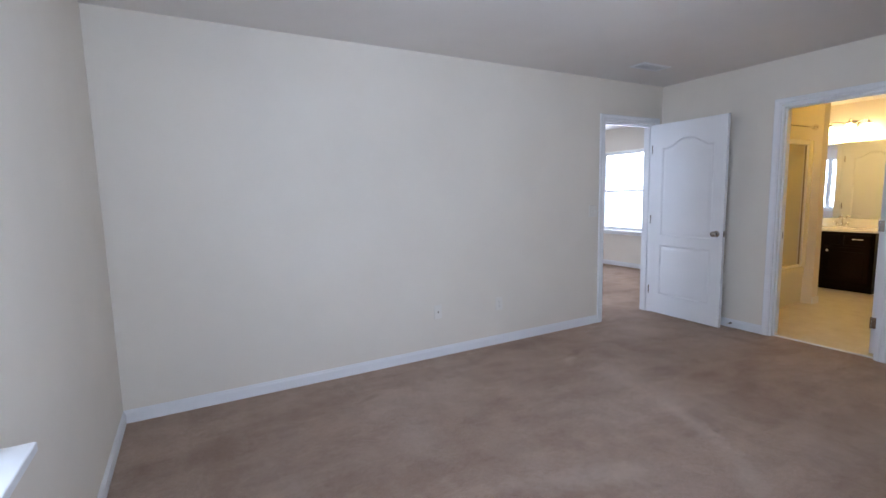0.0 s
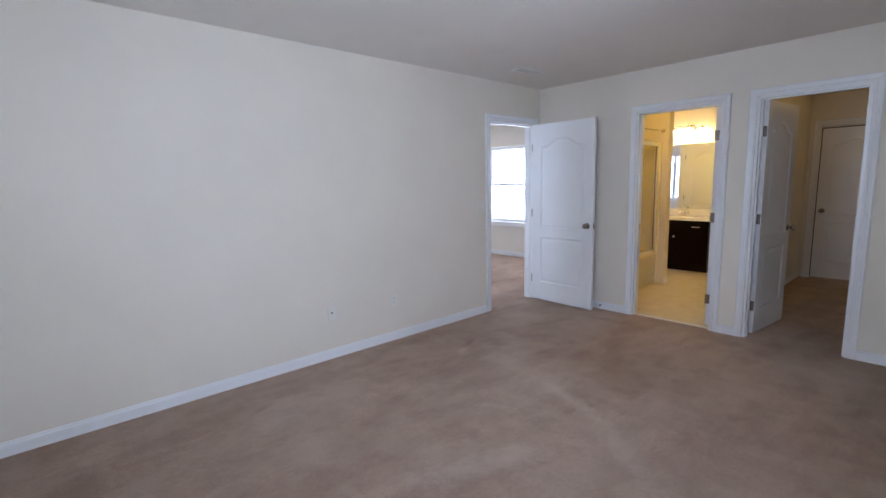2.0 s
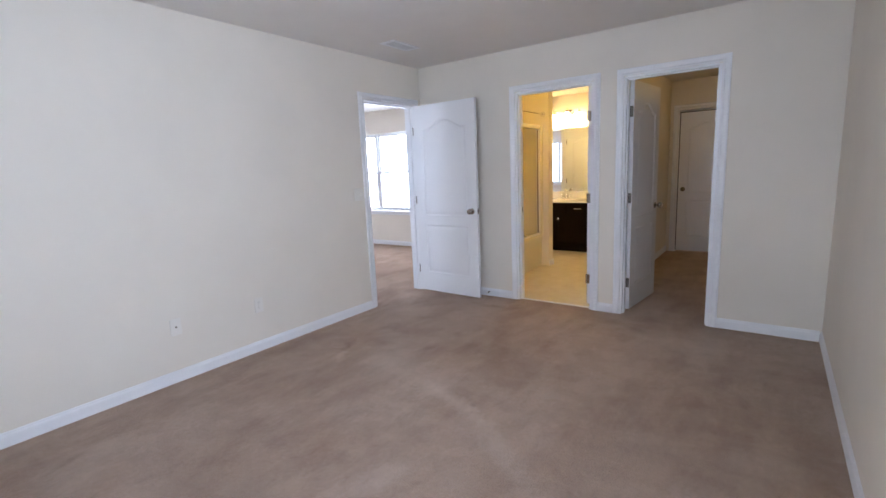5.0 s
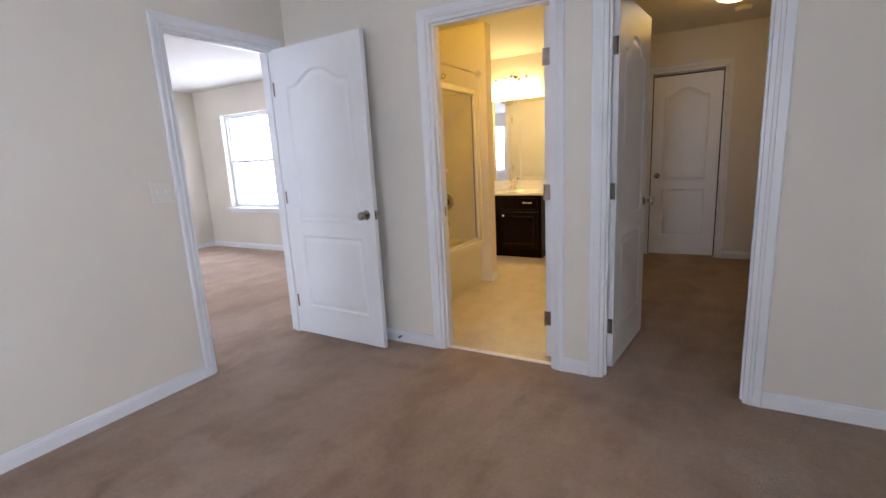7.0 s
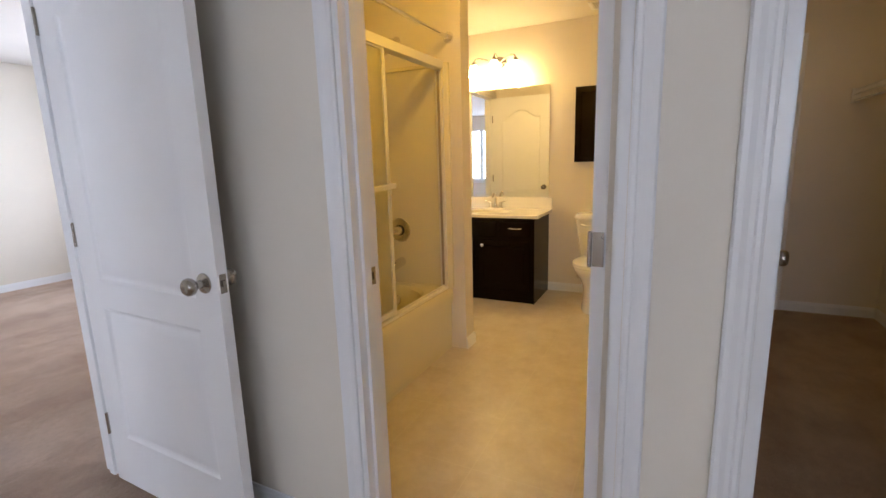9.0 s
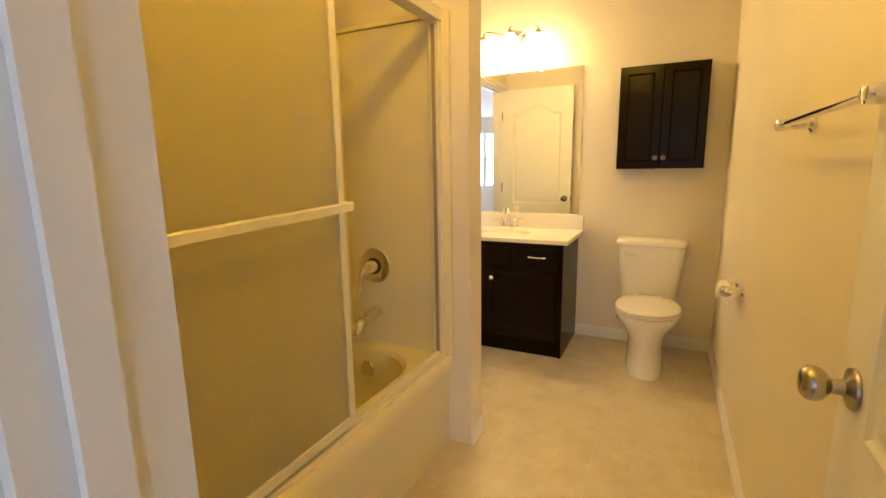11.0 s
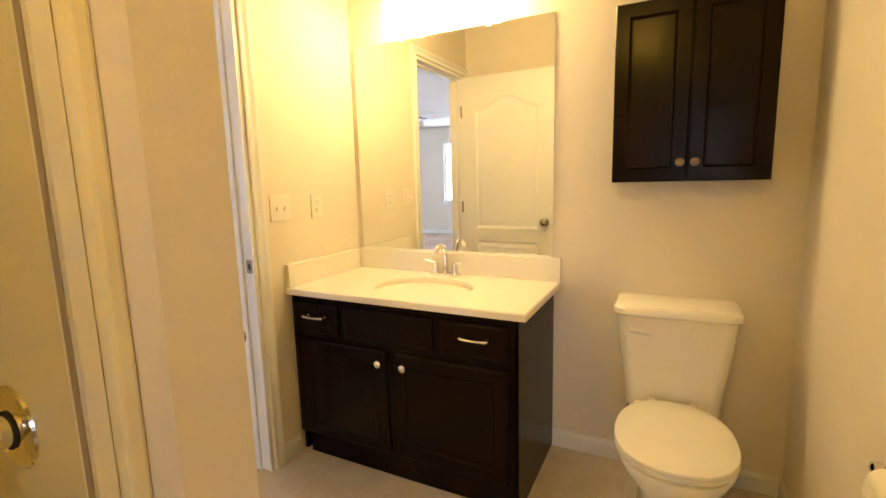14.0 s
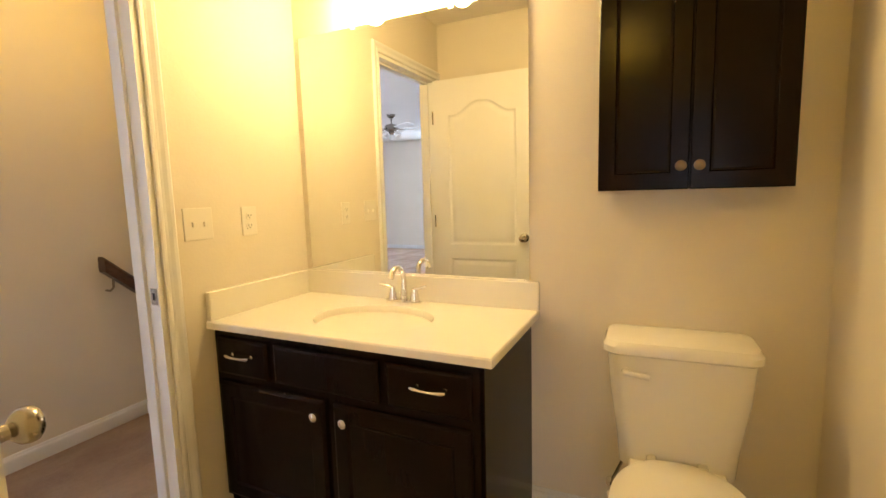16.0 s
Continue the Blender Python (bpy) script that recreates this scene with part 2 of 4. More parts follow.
def wall(name, axis, d0, d1, u0, u1, z1, openings=(), label=""):
    """A wall from u0 to u1, between the faces d0 and d1 across it; openings: (u0, u1, z0, z1)."""
    bm = bmesh.new()
    us = sorted({u0, u1, *[o[0] for o in openings], *[o[1] for o in openings]})
    put = lambda a, b, lo, hi: box(bm, *((d0, d1, a, b) if axis == "x" else (a, b, d0, d1)), lo, hi)
    for a, b in zip(us, us[1:]):
        holes = [o for o in openings if o[0] <= a + 1e-6 and o[1] >= b - 1e-6]
        if not holes:
            put(a, b, 0, z1)
        for o in holes:
            if o[2] > 0:
                put(a, b, 0, o[2])
            put(a, b, o[3], z1)
    bmesh.ops.remove_doubles(bm, verts=bm.verts, dist=1e-5)
    return structure(name, bm, M_WALL, label or "smooth cream painted drywall partition wall", "wall")


CASING = [(0.006, 0.0), (0.006, 0.011), (0.012, 0.014), (0.02, 0.0135), (0.024, 0.010), (0.034, 0.012), (0.046, 0.017), (0.057, 0.018), (0.062, 0.014), (0.062, 0.0)]
BASE = [(0.0, 0.0), (0.013, 0.0), (0.013, 0.056), (0.0115, 0.064), (0.008, 0.069), (0.0065, 0.078), (0.004, 0.082), (0.0, 0.082)]


def casing(name, axis, d, out, u0, u1, zt):
    """Moulded casing round three sides of an opening, on the wall face d, out: +1 or -1."""
    bm = bmesh.new()
    f = AX[axis]
    loops = []
    for k in range(4):
        loops.append([f(*(((u0 - o), d + out * (h - 0.001), 0), ((u0 - o), d + out * (h - 0.001), zt + o), ((u1 + o), d + out * (h - 0.001), zt + o), ((u1 + o), d + out * (h - 0.001), 0))[k]) for o, h in CASING])
    rings(bm, loops)
    return structure(name, bm, M_TRIM, "white moulded door casing", "trim")


def jamb(name, axis, d0, d1, u0, u1, zt, stop):
    """Jamb lining of an opening and its door stop (at the depth stop)."""
    t = 0.015
    lining = None
    for e0, e1, s in ((d0 - 0.002, d1 + 0.002, t), (stop - 0.017, stop + 0.017, t + 0.011)):
        bm = bmesh.new()
        put = lambda a, b, lo, hi: box(bm, *((e0, e1, a, b) if axis == "x" else (a, b, e0, e1)), lo, hi)
        put(u0 - 0.004, u0 + s, 0, zt)
        put(u1 - s, u1 + 0.004, 0, zt)
        put(u0 + s, u1 - s, zt - s, zt + 0.004)
        if lining is None:
            lining = structure(name, bm, M_TRIM, "white painted door jamb with stop", "trim")
        else:
            part("stop_strip", bm, M_TRIM, lining)
    return lining


def baseboard(a, b, inward):
    """Baseboard from a to b along a wall face; inward: unit way into the room."""
    bm = bmesh.new()
    loops = [[(p[0] + inward[0] * (t - 0.001), p[1] + inward[1] * (t - 0.001), h) for t, h in BASE] for p in (a, b)]
    rings(bm, loops)
    return structure("baseboard", bm, M_TRIM, "white moulded baseboard along the wall", "baseboard")


def panel_outline(x0, x1, z0, z1, rise, inset, steps=22):
    x0, x1, z0, z1 = x0 + inset, x1 - inset, z0 + inset, z1 - inset
    pts = [(x0, z0), (x1, z0)]
    for i in range(steps + 1):
        u = i / steps
        s = min(1, max(0, (0.42 - abs(u - 0.5)) / 0.36))
        pts.append((x1 + (x0 - x1) * u, z1 + rise * (s * s * (3 - 2 * s))))
    return pts


def door_leaf(name, width, height, knob_side, label, hinge_label="satin nickel hinge", knob_material=None, hinges=True, both=True):
    """A moulded two-panel door. Local x runs from the hinge to the latch, y is its thickness (0 to 0.035)."""
    km = knob_material or M_NICKEL
    root = thing(name, label, "door", kind="structure")
    th = 0.035
    panels = [(0.115, width - 0.115, 0.86, 1.79, 0.085), (0.115, width - 0.115, 0.215, 0.755, 0.0)]
    bm = bmesh.new()
    for y in (0.0, th):
        edges = []
        for loop in [[(0, 0.0), (width, 0.0), (width, height), (0, height)]] + [panel_outline(*p, 0) for p in panels]:
            vs = [bm.verts.new((x, y, z)) for x, z in loop]
            edges += [bm.edges.new((vs[i], vs[(i + 1) % len(vs)])) for i in range(len(vs))]
        bmesh.ops.triangle_fill(bm, edges=edges, use_beauty=True, use_dissolve=False)
    cs = [bm.verts.new((x, y, z)) for y in (0.0, th) for x, z in ((0, 0.0), (width, 0.0), (width, height), (0, height))]
    for i in range(4):
        j = (i + 1) % 4
        bm.faces.new((cs[i], cs[j], cs[4 + j], cs[4 + i]))
    bmesh.ops.remove_doubles(bm, verts=bm.verts, dist=1e-5)
    part("slab", bm, M_DOOR, root)
    for p in panels:
        for y, s in ((0.0, 1), (th, -1)):
            bm = bmesh.new()
            loops = []
            for inset, deep in ((0, 0), (0.006, 0.004), (0.012, 0.0085), (0.020, 0.009), (0.028, 0.006), (0.045, 0.002), (0.052, 0.0015)):
                loops.append([(x, y + s * deep, z) for x, z in panel_outline(*p, inset)])
            rings(bm, loops, cap0=False)
            part("panel", bm, M_DOOR, root, smooth=True)
    for y, s in ((0.0, -1), (th, 1)) if both else ((th, 1),):
        m = Matrix.Translation((width - 0.062, y, 0.915)) @ Matrix.Rotation(radians(-90 * s), 4, "X")
        bm = lathe([(0.0305, 0), (0.0325, 0.003), (0.031, 0.007), (0.022, 0.010), (0.0125, 0.014), (0.0115, 0.030), (0.017, 0.034), (0.025, 0.042), (0.0275, 0.051), (0.0265, 0.060), (0.020, 0.067), (0.008, 0.069)], m)
        part("knob", bm, km, root, "satin nickel round knob", smooth=True)
    part("latch_plate", boxes((width - 0.0005, width + 0.0015, 0.006, 0.029, 0.885, 0.945), (width, width + 0.009, 0.012, 0.023, 0.905, 0.925), bevel=0.0006), km, root, "metal latch plate")
    if hinges:
        for z in (0.25, 1.03, 1.78):
            bm = boxes((-0.002, 0.0, 0.004, 0.033, z - 0.045, z + 0.045), bevel=0.0006)
            y = 0.0 - 0.004 if knob_side < 0 else th + 0.004
            lathe([(0.0055, 0), (0.0055, 0.092)], Matrix.Translation((-0.004, y, z - 0.046)), 12, bm)
            part("hinge", bm, M_NICKEL, root, hinge_label)
    return root


def plate(name, place, out, kind, label):
    """A wall plate; out: degrees by which its face turns about z (0 looks along -y)."""
    w = 0.116 if kind == "double switch" else 0.072
    root = thing(name, label, name.replace("_", " "), place, turn=out)
    bm = boxes((-w / 2, w / 2, -0.006, 0.001, -0.058, 0.058), bevel=0.0025)
    part("cover_plate", bm, M_PLASTIC, root)
    if kind == "double switch":
        for x in (-0.023, 0.023):
            bm = bmesh.new()
            box(bm, x - 0.005, x + 0.005, -0.014, -0.005, -0.010, 0.008, 0.001)
            part("toggle", bm, M_PLASTIC, root)
    elif kind == "outlet":
        for z in (-0.020, 0.020):
            bm = bmesh.new()
            rings(bm, [[(p.x, y, p.y + z) for p in oval(0, 0, 0.0165 * s, 0.014 * s, 0, 20, 3.5)] for y, s in ((-0.005, 1), (-0.0075, 1), (-0.008, 0.9))])
            part("socket", bm, M_PLASTIC, root)
            part("slot", boxes((-0.0085, -0.0060, -0.0085, -0.007, z - 0.001, z + 0.008), (0.0055, 0.0078, -0.0085, -0.007, z - 0.001, z + 0.007), (-0.002, 0.002, -0.0085, -0.007, z - 0.009, z - 0.005)), M_DARK, root)
    else:
        part("socket", lathe([(0.007, 0), (0.007, 0.006), (0.004, 0.009)], Matrix.Translation((0, -0.005, 0)) @ Matrix.Rotation(radians(90), 4, "X"), 14), M_BRASS, root, "small metal cable jack")
    return root


# ---- the house shell ----
H = 2.47
DT = 2.068
BED_W, BED_E, BED_S, BED_N = -0.235, 4.82, -0.24, 3.385
BATH_W, BATH_E, BATH_S, BATH_N = 4.94, 8.14, 1.503, 3.48
CLO_S, CLO_N, CLO_E = -0.10, 1.41, 8.20
LOFT_W, LOFT_E, LOFT_N, HALL_N, HALL_E = 0.50, 7.05, 7.90, 4.70, 8.06
HALL_DOOR = (3.925, 4.705)
BATH_DOOR = (1.454, 2.210)
CLO_DOOR = (0.490, 1.190)
UTIL_DOOR = (0.575, 1.300)
STAIR_DOOR = (6.660, 7.430)

for nm, dims in (("bedroom", (BED_W - 0.16, 4.87, BED_S - 0.16, 3.44, -0.15, 0)), ("loft", (LOFT_W - 0.12, LOFT_E + 0.16, BATH_N + 0.06, LOFT_N + 0.12, -0.15, 0)), ("hall_doorway", (LOFT_W - 0.12, 4.87, 3.44, BATH_N + 0.06, -0.15, 0)), ("closet", (4.87, CLO_E + 0.3, BED_S - 0.16, CLO_N + 0.06, -0.15, 0)), ("stair_hall", (LOFT_E + 0.16, HALL_E + 0.12, BATH_N + 0.06, HALL_N + 0.12, -0.15, 0))):
    structure("floor_" + nm, boxes(dims), M_CARPET, "worn tan carpet with traffic marks", "carpet")
structure("floor_bathroom", boxes((4.872, BATH_E + 0.1, CLO_N + 0.062, BATH_N + 0.058, -0.15, 0.001)), M_VINYL, "beige mottled vinyl tile floor", "floor")
structure("ceiling", boxes((BED_W - 0.16, CLO_E + 0.3, BED_S - 0.16, LOFT_N + 0.12, H, H + 0.15)), M_CEIL, "matt off-white ceiling", "ceiling")
structure("threshold_strip", boxes((4.855, 4.885, BATH_DOOR[0], BATH_DOOR[1], -0.01, 0.009), bevel=0.003), M_TRIM, "pale strip where carpet meets vinyl", "threshold")
structure("ground", boxes((-300, 300, -300, 300, -3.3, -3.1)), M_GRASS, "green lawn far below the windows", "ground")

for nm, x0, x1, y0, y1 in (("loft_east", 7.75, 7.8, 4.85, 8.4), ("loft_west", -0.6, -0.55, 4.3, 8.2), ("bedroom_west", -2.6, -2.55, -3, 3.6), ("bedroom_south", -2, 5, -3.05, -3.0)):
    structure("backdrop_" + nm, boxes((x0, x1, y0, y1, -2.0, 3.4)), M_SKYCARD, "plain bright daylight beyond the window", "backdrop")

WIN_BED = (0.06, 1.455, 0.775, 2.12)
WIN_BED_S = (0.40, 1.80, 0.92, 2.12)
WIN_LOFT = (5.24, 7.31, 0.65, 2.07)
WIN_LOFT_W = (5.45, 6.75, 0.75, 2.12)
wall("wall_bedroom_west", "x", BED_W - 0.16, BED_W, BED_S - 0.16, BED_N, H, [WIN_BED])
wall("wall_bedroom_south", "y", BED_S - 0.16, BED_S, BED_W, BED_E, H, [WIN_BED_S])
wall("wall_bedroom_north", "y", BED_N, BATH_N + 0.12 - 0.095, BED_W - 0.16, BED_E, H, [(*HALL_DOOR, 0, DT)])
wall("wall_bedroom_east", "x", BED_E, BATH_W, BED_S - 0.16, BATH_N + 0.12, H, [(*CLO_DOOR, 0, DT), (*BATH_DOOR, 0, DT)])
wall("wall_bath_south", "y", CLO_N, BATH_S, BATH_W, BATH_E, H)
wall("wall_bath_east", "x", BATH_E, BATH_E + 0.12, CLO_N, BATH_N + 0.12, H)
wall("wall_bath_north", "y", BATH_N, BATH_N + 0.12, BATH_W, BATH_E, H, [(*STAIR_DOOR, 0, DT)])
wall("wall_tub_end", "x", 6.478, 6.608, 2.566, BATH_N, H, label="narrow cream wall at the end of the tub")
wall("wall_closet_south", "y", CLO_S - 0.12, CLO_S, BATH_W, CLO_E, H)
wall("wall_closet_east", "x", CLO_E, CLO_E + 0.12, CLO_S - 0.12, CLO_N, H, [(*UTIL_DOOR, 0, DT)])
wall("wall_beyond_closet", "x", CLO_E + 0.25, CLO_E + 0.3, CLO_S - 0.12, CLO_N, H)
wall("wall_loft_west", "x", LOFT_W - 0.12, LOFT_W, BATH_N + 0.025, LOFT_N + 0.12, H, [WIN_LOFT_W])
wall("wall_loft_north", "y", LOFT_N, LOFT_N + 0.12, LOFT_W, LOFT_E + 0.16, H)
wall("wall_loft_east", "x", LOFT_E, LOFT_E + 0.16, HALL_N + 0.12, LOFT_N, H, [WIN_LOFT])
wall("wall_stair", "y", HALL_N, HALL_N + 0.12, LOFT_E, HALL_E + 0.12, H)
wall("wall_stair_end", "x", HALL_E, HALL_E + 0.12, BATH_N + 0.12, HALL_N, H)

# doors: casing on both faces, jamb
for nm, axis, d0, d1, (a, b), stop in (("hall", "y", BED_N, BATH_N + 0.025, HALL_DOOR, BED_N + 0.06), ("bath", "x", BED_E, BATH_W, BATH_DOOR, BED_E + 0.05), ("closet", "x", BED_E, BATH_W, CLO_DOOR, BED_E + 0.05), ("stair", "y", BATH_N, BATH_N + 0.12, STAIR_DOOR, BATH_N + 0.07), ("utility", "x", CLO_E, CLO_E + 0.12, UTIL_DOOR, CLO_E + 0.095)):
    jamb("door_jamb_" + nm, axis, d0, d1, a, b, DT, stop)
    casing("trim_" + nm, axis, d0, -1, a, b, DT)
    casing("trim_" + nm + "_far", axis, d1, 1, a, b, DT)

o = 0.062
for a, b, inw in (
    ((BED_W, BED_N), (HALL_DOOR[0] - o, BED_N), (0, -1)), ((HALL_DOOR[1] + o, BED_N), (BED_E, BED_N), (0, -1)),
    ((BED_W, BED_S), (BED_W, BED_N - 0.013), (1, 0)), ((BED_W, BED_S), (BED_E, BED_S), (0, 1)),
    ((BED_E, BED_S + 0.013), (BED_E, CLO_DOOR[0] - o), (-1, 0)), ((BED_E, CLO_DOOR[1] + o), (BED_E, BATH_DOOR[0] - o), (-1, 0)), ((BED_E, BATH_DOOR[1] + o), (BED_E, BED_N - 0.013), (-1, 0)),
    ((5.64, BATH_S), (BATH_E, BATH_S), (0, 1)), ((BATH_E, BATH_S + 0.013), (BATH_E, 2.40), (-1, 0)),
    ((STAIR_DOOR[1] + o, BATH_N), (7.60, BATH_N), (0, -1)), ((6.478, 2.566), (6.608, 2.566), (0, -1)), ((6.608, 2.553), (6.608, 2.70), (1, 0)),
    ((BATH_W, CLO_S), (CLO_E, CLO_S), (0, 1)), ((CLO_E, CLO_S + 0.013), (CLO_E, UTIL_DOOR[0] - o), (-1, 0)), ((BATH_W, CLO_N), (CLO_E, CLO_N), (0, -1)),
    ((LOFT_W, LOFT_N), (LOFT_E, LOFT_N), (0, -1)), ((LOFT_E, HALL_N), (LOFT_E, LOFT_N - 0.013), (-1, 0)), ((LOFT_W, BATH_N + 0.1), (LOFT_W, LOFT_N - 0.013), (1, 0)),
    ((LOFT_E, HALL_N), (HALL_E, HALL_N), (0, -1)), ((HALL_E, BATH_N + 0.12), (HALL_E, HALL_N - 0.013), (-1, 0)),
):
    baseboard(a, b, inw)


def window(name, axis, d_in, d_out, u0, u1, z0, z1, sashes, label):
    """Double-hung sashes set deep in the opening, with a projecting sill on the room side."""
    root = thing(name, label, "window", kind="structure")
    s = 1 if d_out > d_in else -1
    dm = d_out - s * 0.05
    put = lambda bm, a, b, e0, e1, lo, hi, bv=0.002: box(bm, *((min(e0, e1), max(e0, e1), a, b) if axis == "x" else (a, b, min(e0, e1), max(e0, e1))), lo, hi, bv)
    bm = bmesh.new()
    f = 0.03
    for a, b, lo, hi in ((u0, u0 + f, z0, z1), (u1 - f, u1, z0, z1), (u0 + f, u1 - f, z0, z0 + f), (u0 + f, u1 - f, z1 - f, z1)):
        put(bm, a, b, dm - s * 0.03, dm + s * 0.04, lo, hi)
    step = (u1 - u0) / sashes
    for k in range(1, sashes):
        put(bm, u0 + k * step - 0.03, u0 + k * step + 0.03, dm - s * 0.03, dm + s * 0.04, z0 + f, z1 - f)
    part("window_frame", bm, M_TRIM, root)
    zm = (z0 + z1) / 2
    for k in range(sashes):
        a, b = u0 + k * step + f, u0 + (k + 1) * step - f
        for lo, hi, e in ((z0 + f, zm + 0.02, -0.012), (zm - 0.02, z1 - f, 0.014)):
            bm = bmesh.new()
            g = 0.022
            e0, e1 = dm + s * (e - 0.012), dm + s * (e + 0.012)
            put(bm, a, a + g, e0, e1, lo, hi)
            put(bm, b - g, b, e0, e1, lo, hi)
            put(bm, a + g, b - g, e0, e1, lo, lo + g)
            put(bm, a + g, b - g, e0, e1, hi - g, hi)
            sash = part("sash", bm, M_TRIM, root)
            bm = bmesh.new()
            put(bm, a + g, b - g, dm + s * (e - 0.002), dm + s * (e + 0.002), lo + g, hi - g, 0)
            pane = part("pane", bm, M_GLASS, sash)
            pane.visible_shadow = False
    bm = bmesh.new()
    put(bm, u0 - 0.04, u1 + 0.04, d_in - s * 0.072, d_in + s * 0.10, z0 - 0.024, z0 + 0.002, 0.004)
    part("window_sill", bm, M_TRIM, root)
    bm = bmesh.new()
    put(bm, u0 - 0.025, u1 + 0.025, d_in - s * 0.014, d_in + s * 0.001, z0 - 0.075, z0 - 0.024, 0.003)
    part("apron", bm, M_TRIM, root)
    return root


window("window_1", "x", BED_W, BED_W - 0.16, *WIN_BED, 2, "white double-hung bedroom window with projecting sill")
window("window_4", "y", BED_S, BED_S - 0.16, *WIN_BED_S, 2, "white double-hung bedroom window with projecting sill")
window("window_2", "x", LOFT_E, LOFT_E + 0.16, *WIN_LOFT, 2, "white twin double-hung window glaring with daylight")
window("window_3", "x", LOFT_W, LOFT_W - 0.12, *WIN_LOFT_W, 2, "white double-hung window glaring with daylight")

# ---- door leaves ----
leaf = door_leaf("door_1", 0.800, 2.04, -1, "white two-panel moulded door standing open to the hall")
leaf.matrix_world = pose(4.668, BED_N - 0.012, 0.014, 0, 0, -91.8)
leaf = door_leaf("door_2", 0.665, 2.04, 1, "white two-panel moulded bathroom door folded back on the wall", both=False)
leaf.matrix_world = pose(4.952, BATH_S + 0.002, 0.012, 0, 0, 0.3)
leaf = door_leaf("door_3", 0.69, 2.04, 1, "white two-panel moulded door open into the closet")
leaf.matrix_world = pose(4.948, 1.143, 0.014, 0, 0, -6.5)
leaf = door_leaf("door_4", 0.672, 2.008, 1, "closed white two-panel moulded door in the closet", hinges=False)
leaf.matrix_world = pose(CLO_E + 0.072, UTIL_DOOR[0] + 0.028, 0.014, 0, 0, 90)
# near-black strips put in for the shade in the gap round the leaf
part("gap_shade_strip", boxes((-0.012, -0.001, 0.006, 0.030, 0.0, 2.018), (0.673, 0.689, 0.006, 0.030, 0.0, 2.018), (-0.012, 0.689, 0.006, 0.030, 2.009, 2.020)), M_DARK, leaf, "near-black strips standing in for shade in the door gap")
leaf = door_leaf("door_5", 0.735, 2.04, 1, "white two-panel moulded door open beside the bathtub wall")
leaf.matrix_world = pose(6.683, BATH_N - 0.006, 0.012, 0, 0, -90)

# ---- bedroom fittings ----
plate("cable_plate", (1.983, BED_N, 0.385), 0, "jack", "white cable jack plate on the wall")
plate("wall_outlet", (2.612, BED_N, 0.372), 0, "outlet", "white duplex outlet plate on the wall")
plate("light_switch", (3.785, BED_N, 1.165), 0, "double switch", "white double toggle switch by the hall door")


def ceiling_vent(place, wide, deep, slats, label, group=""):
    root = thing("ceiling_vent", label, "vent", place, group)
    w, d = wide / 2, deep / 2
    part("frame", boxes((-w, w, -d, -d + 0.025, -0.008, 0.001), (-w, w, d - 0.025, d, -0.008, 0.001), (-w, -w + 0.025, -d + 0.025, d - 0.025, -0.008, 0.001), (w - 0.025, w, -d + 0.025, d - 0.025, -0.008, 0.001), bevel=0.002), M_TRIM, root)
    part("backing", boxes((-w + 0.02, w - 0.02, -d + 0.02, d - 0.02, -0.002, 0.0005)), M_DUCT, root, "grey duct behind the slats")
    for k in range(slats):
        y = -d + 0.025 + (k + 0.5) * (deep - 0.05) / slats
        bm = bmesh.new()
        box(bm, -w + 0.024, w - 0.024, -0.007, 0.007, -0.0008, 0.0008)
        bmesh.ops.transform(bm, matrix=Matrix.Translation((0, y, -0.005)) @ Matrix.Rotation(radians(35), 4, "X"), verts=bm.verts)
        part("slat", bm, M_TRIM, root)
    return root


ceiling_vent((3.955, 2.895, H), 0.36, 0.16, 8, "white slatted air register in the bedroom ceiling")
ceiling_vent((7.85, 1.93, H), 0.22, 0.20, 9, "white slatted exhaust grille in the bathroom ceiling")


def smoke_detector(place, label):
    root = thing("smoke_detector", label, "detector", place, "smoke detectors")
    dn = Matrix.Rotation(radians(180), 4, "X")
    part("base", lathe([(0.070, -0.001), (0.070, 0.010), (0.066, 0.013)], dn, 32), M_PLASTIC, root, smooth=True)
    part("cover", lathe([(0.063, 0.012), (0.064, 0.024), (0.058, 0.034), (0.030, 0.040), (0.010, 0.041)], dn, 32), M_PLASTIC, root, smooth=True)
    return root


smoke_detector((4.42, 0.305, H), "white round smoke detector on the bedroom ceiling")
smoke_detector((7.60, 0.50, H), "white round smoke detector on the closet ceiling")

# ---- closet ----
root = thing("ceiling_light", "lit frosted dome light on the closet ceiling", "ceiling light", (6.94, 0.60, H))
dn = Matrix.Rotation(radians(180), 4, "X")
part("base_plate", lathe([(0.15, -0.001), (0.15, 0.018), (0.14, 0.022)], dn, 32), M_TRIM, root, smooth=True)
part("diffuser", lathe([(0.138, 0.020), (0.132, 0.045), (0.110, 0.070), (0.070, 0.088), (0.015, 0.095)], dn, 32), M_DOME, root, "glowing frosted glass dome", smooth=True)
bulb_lamp("closet_lamp", (6.94, 0.60, H - 0.16), 2.9, WARM, 0.09)

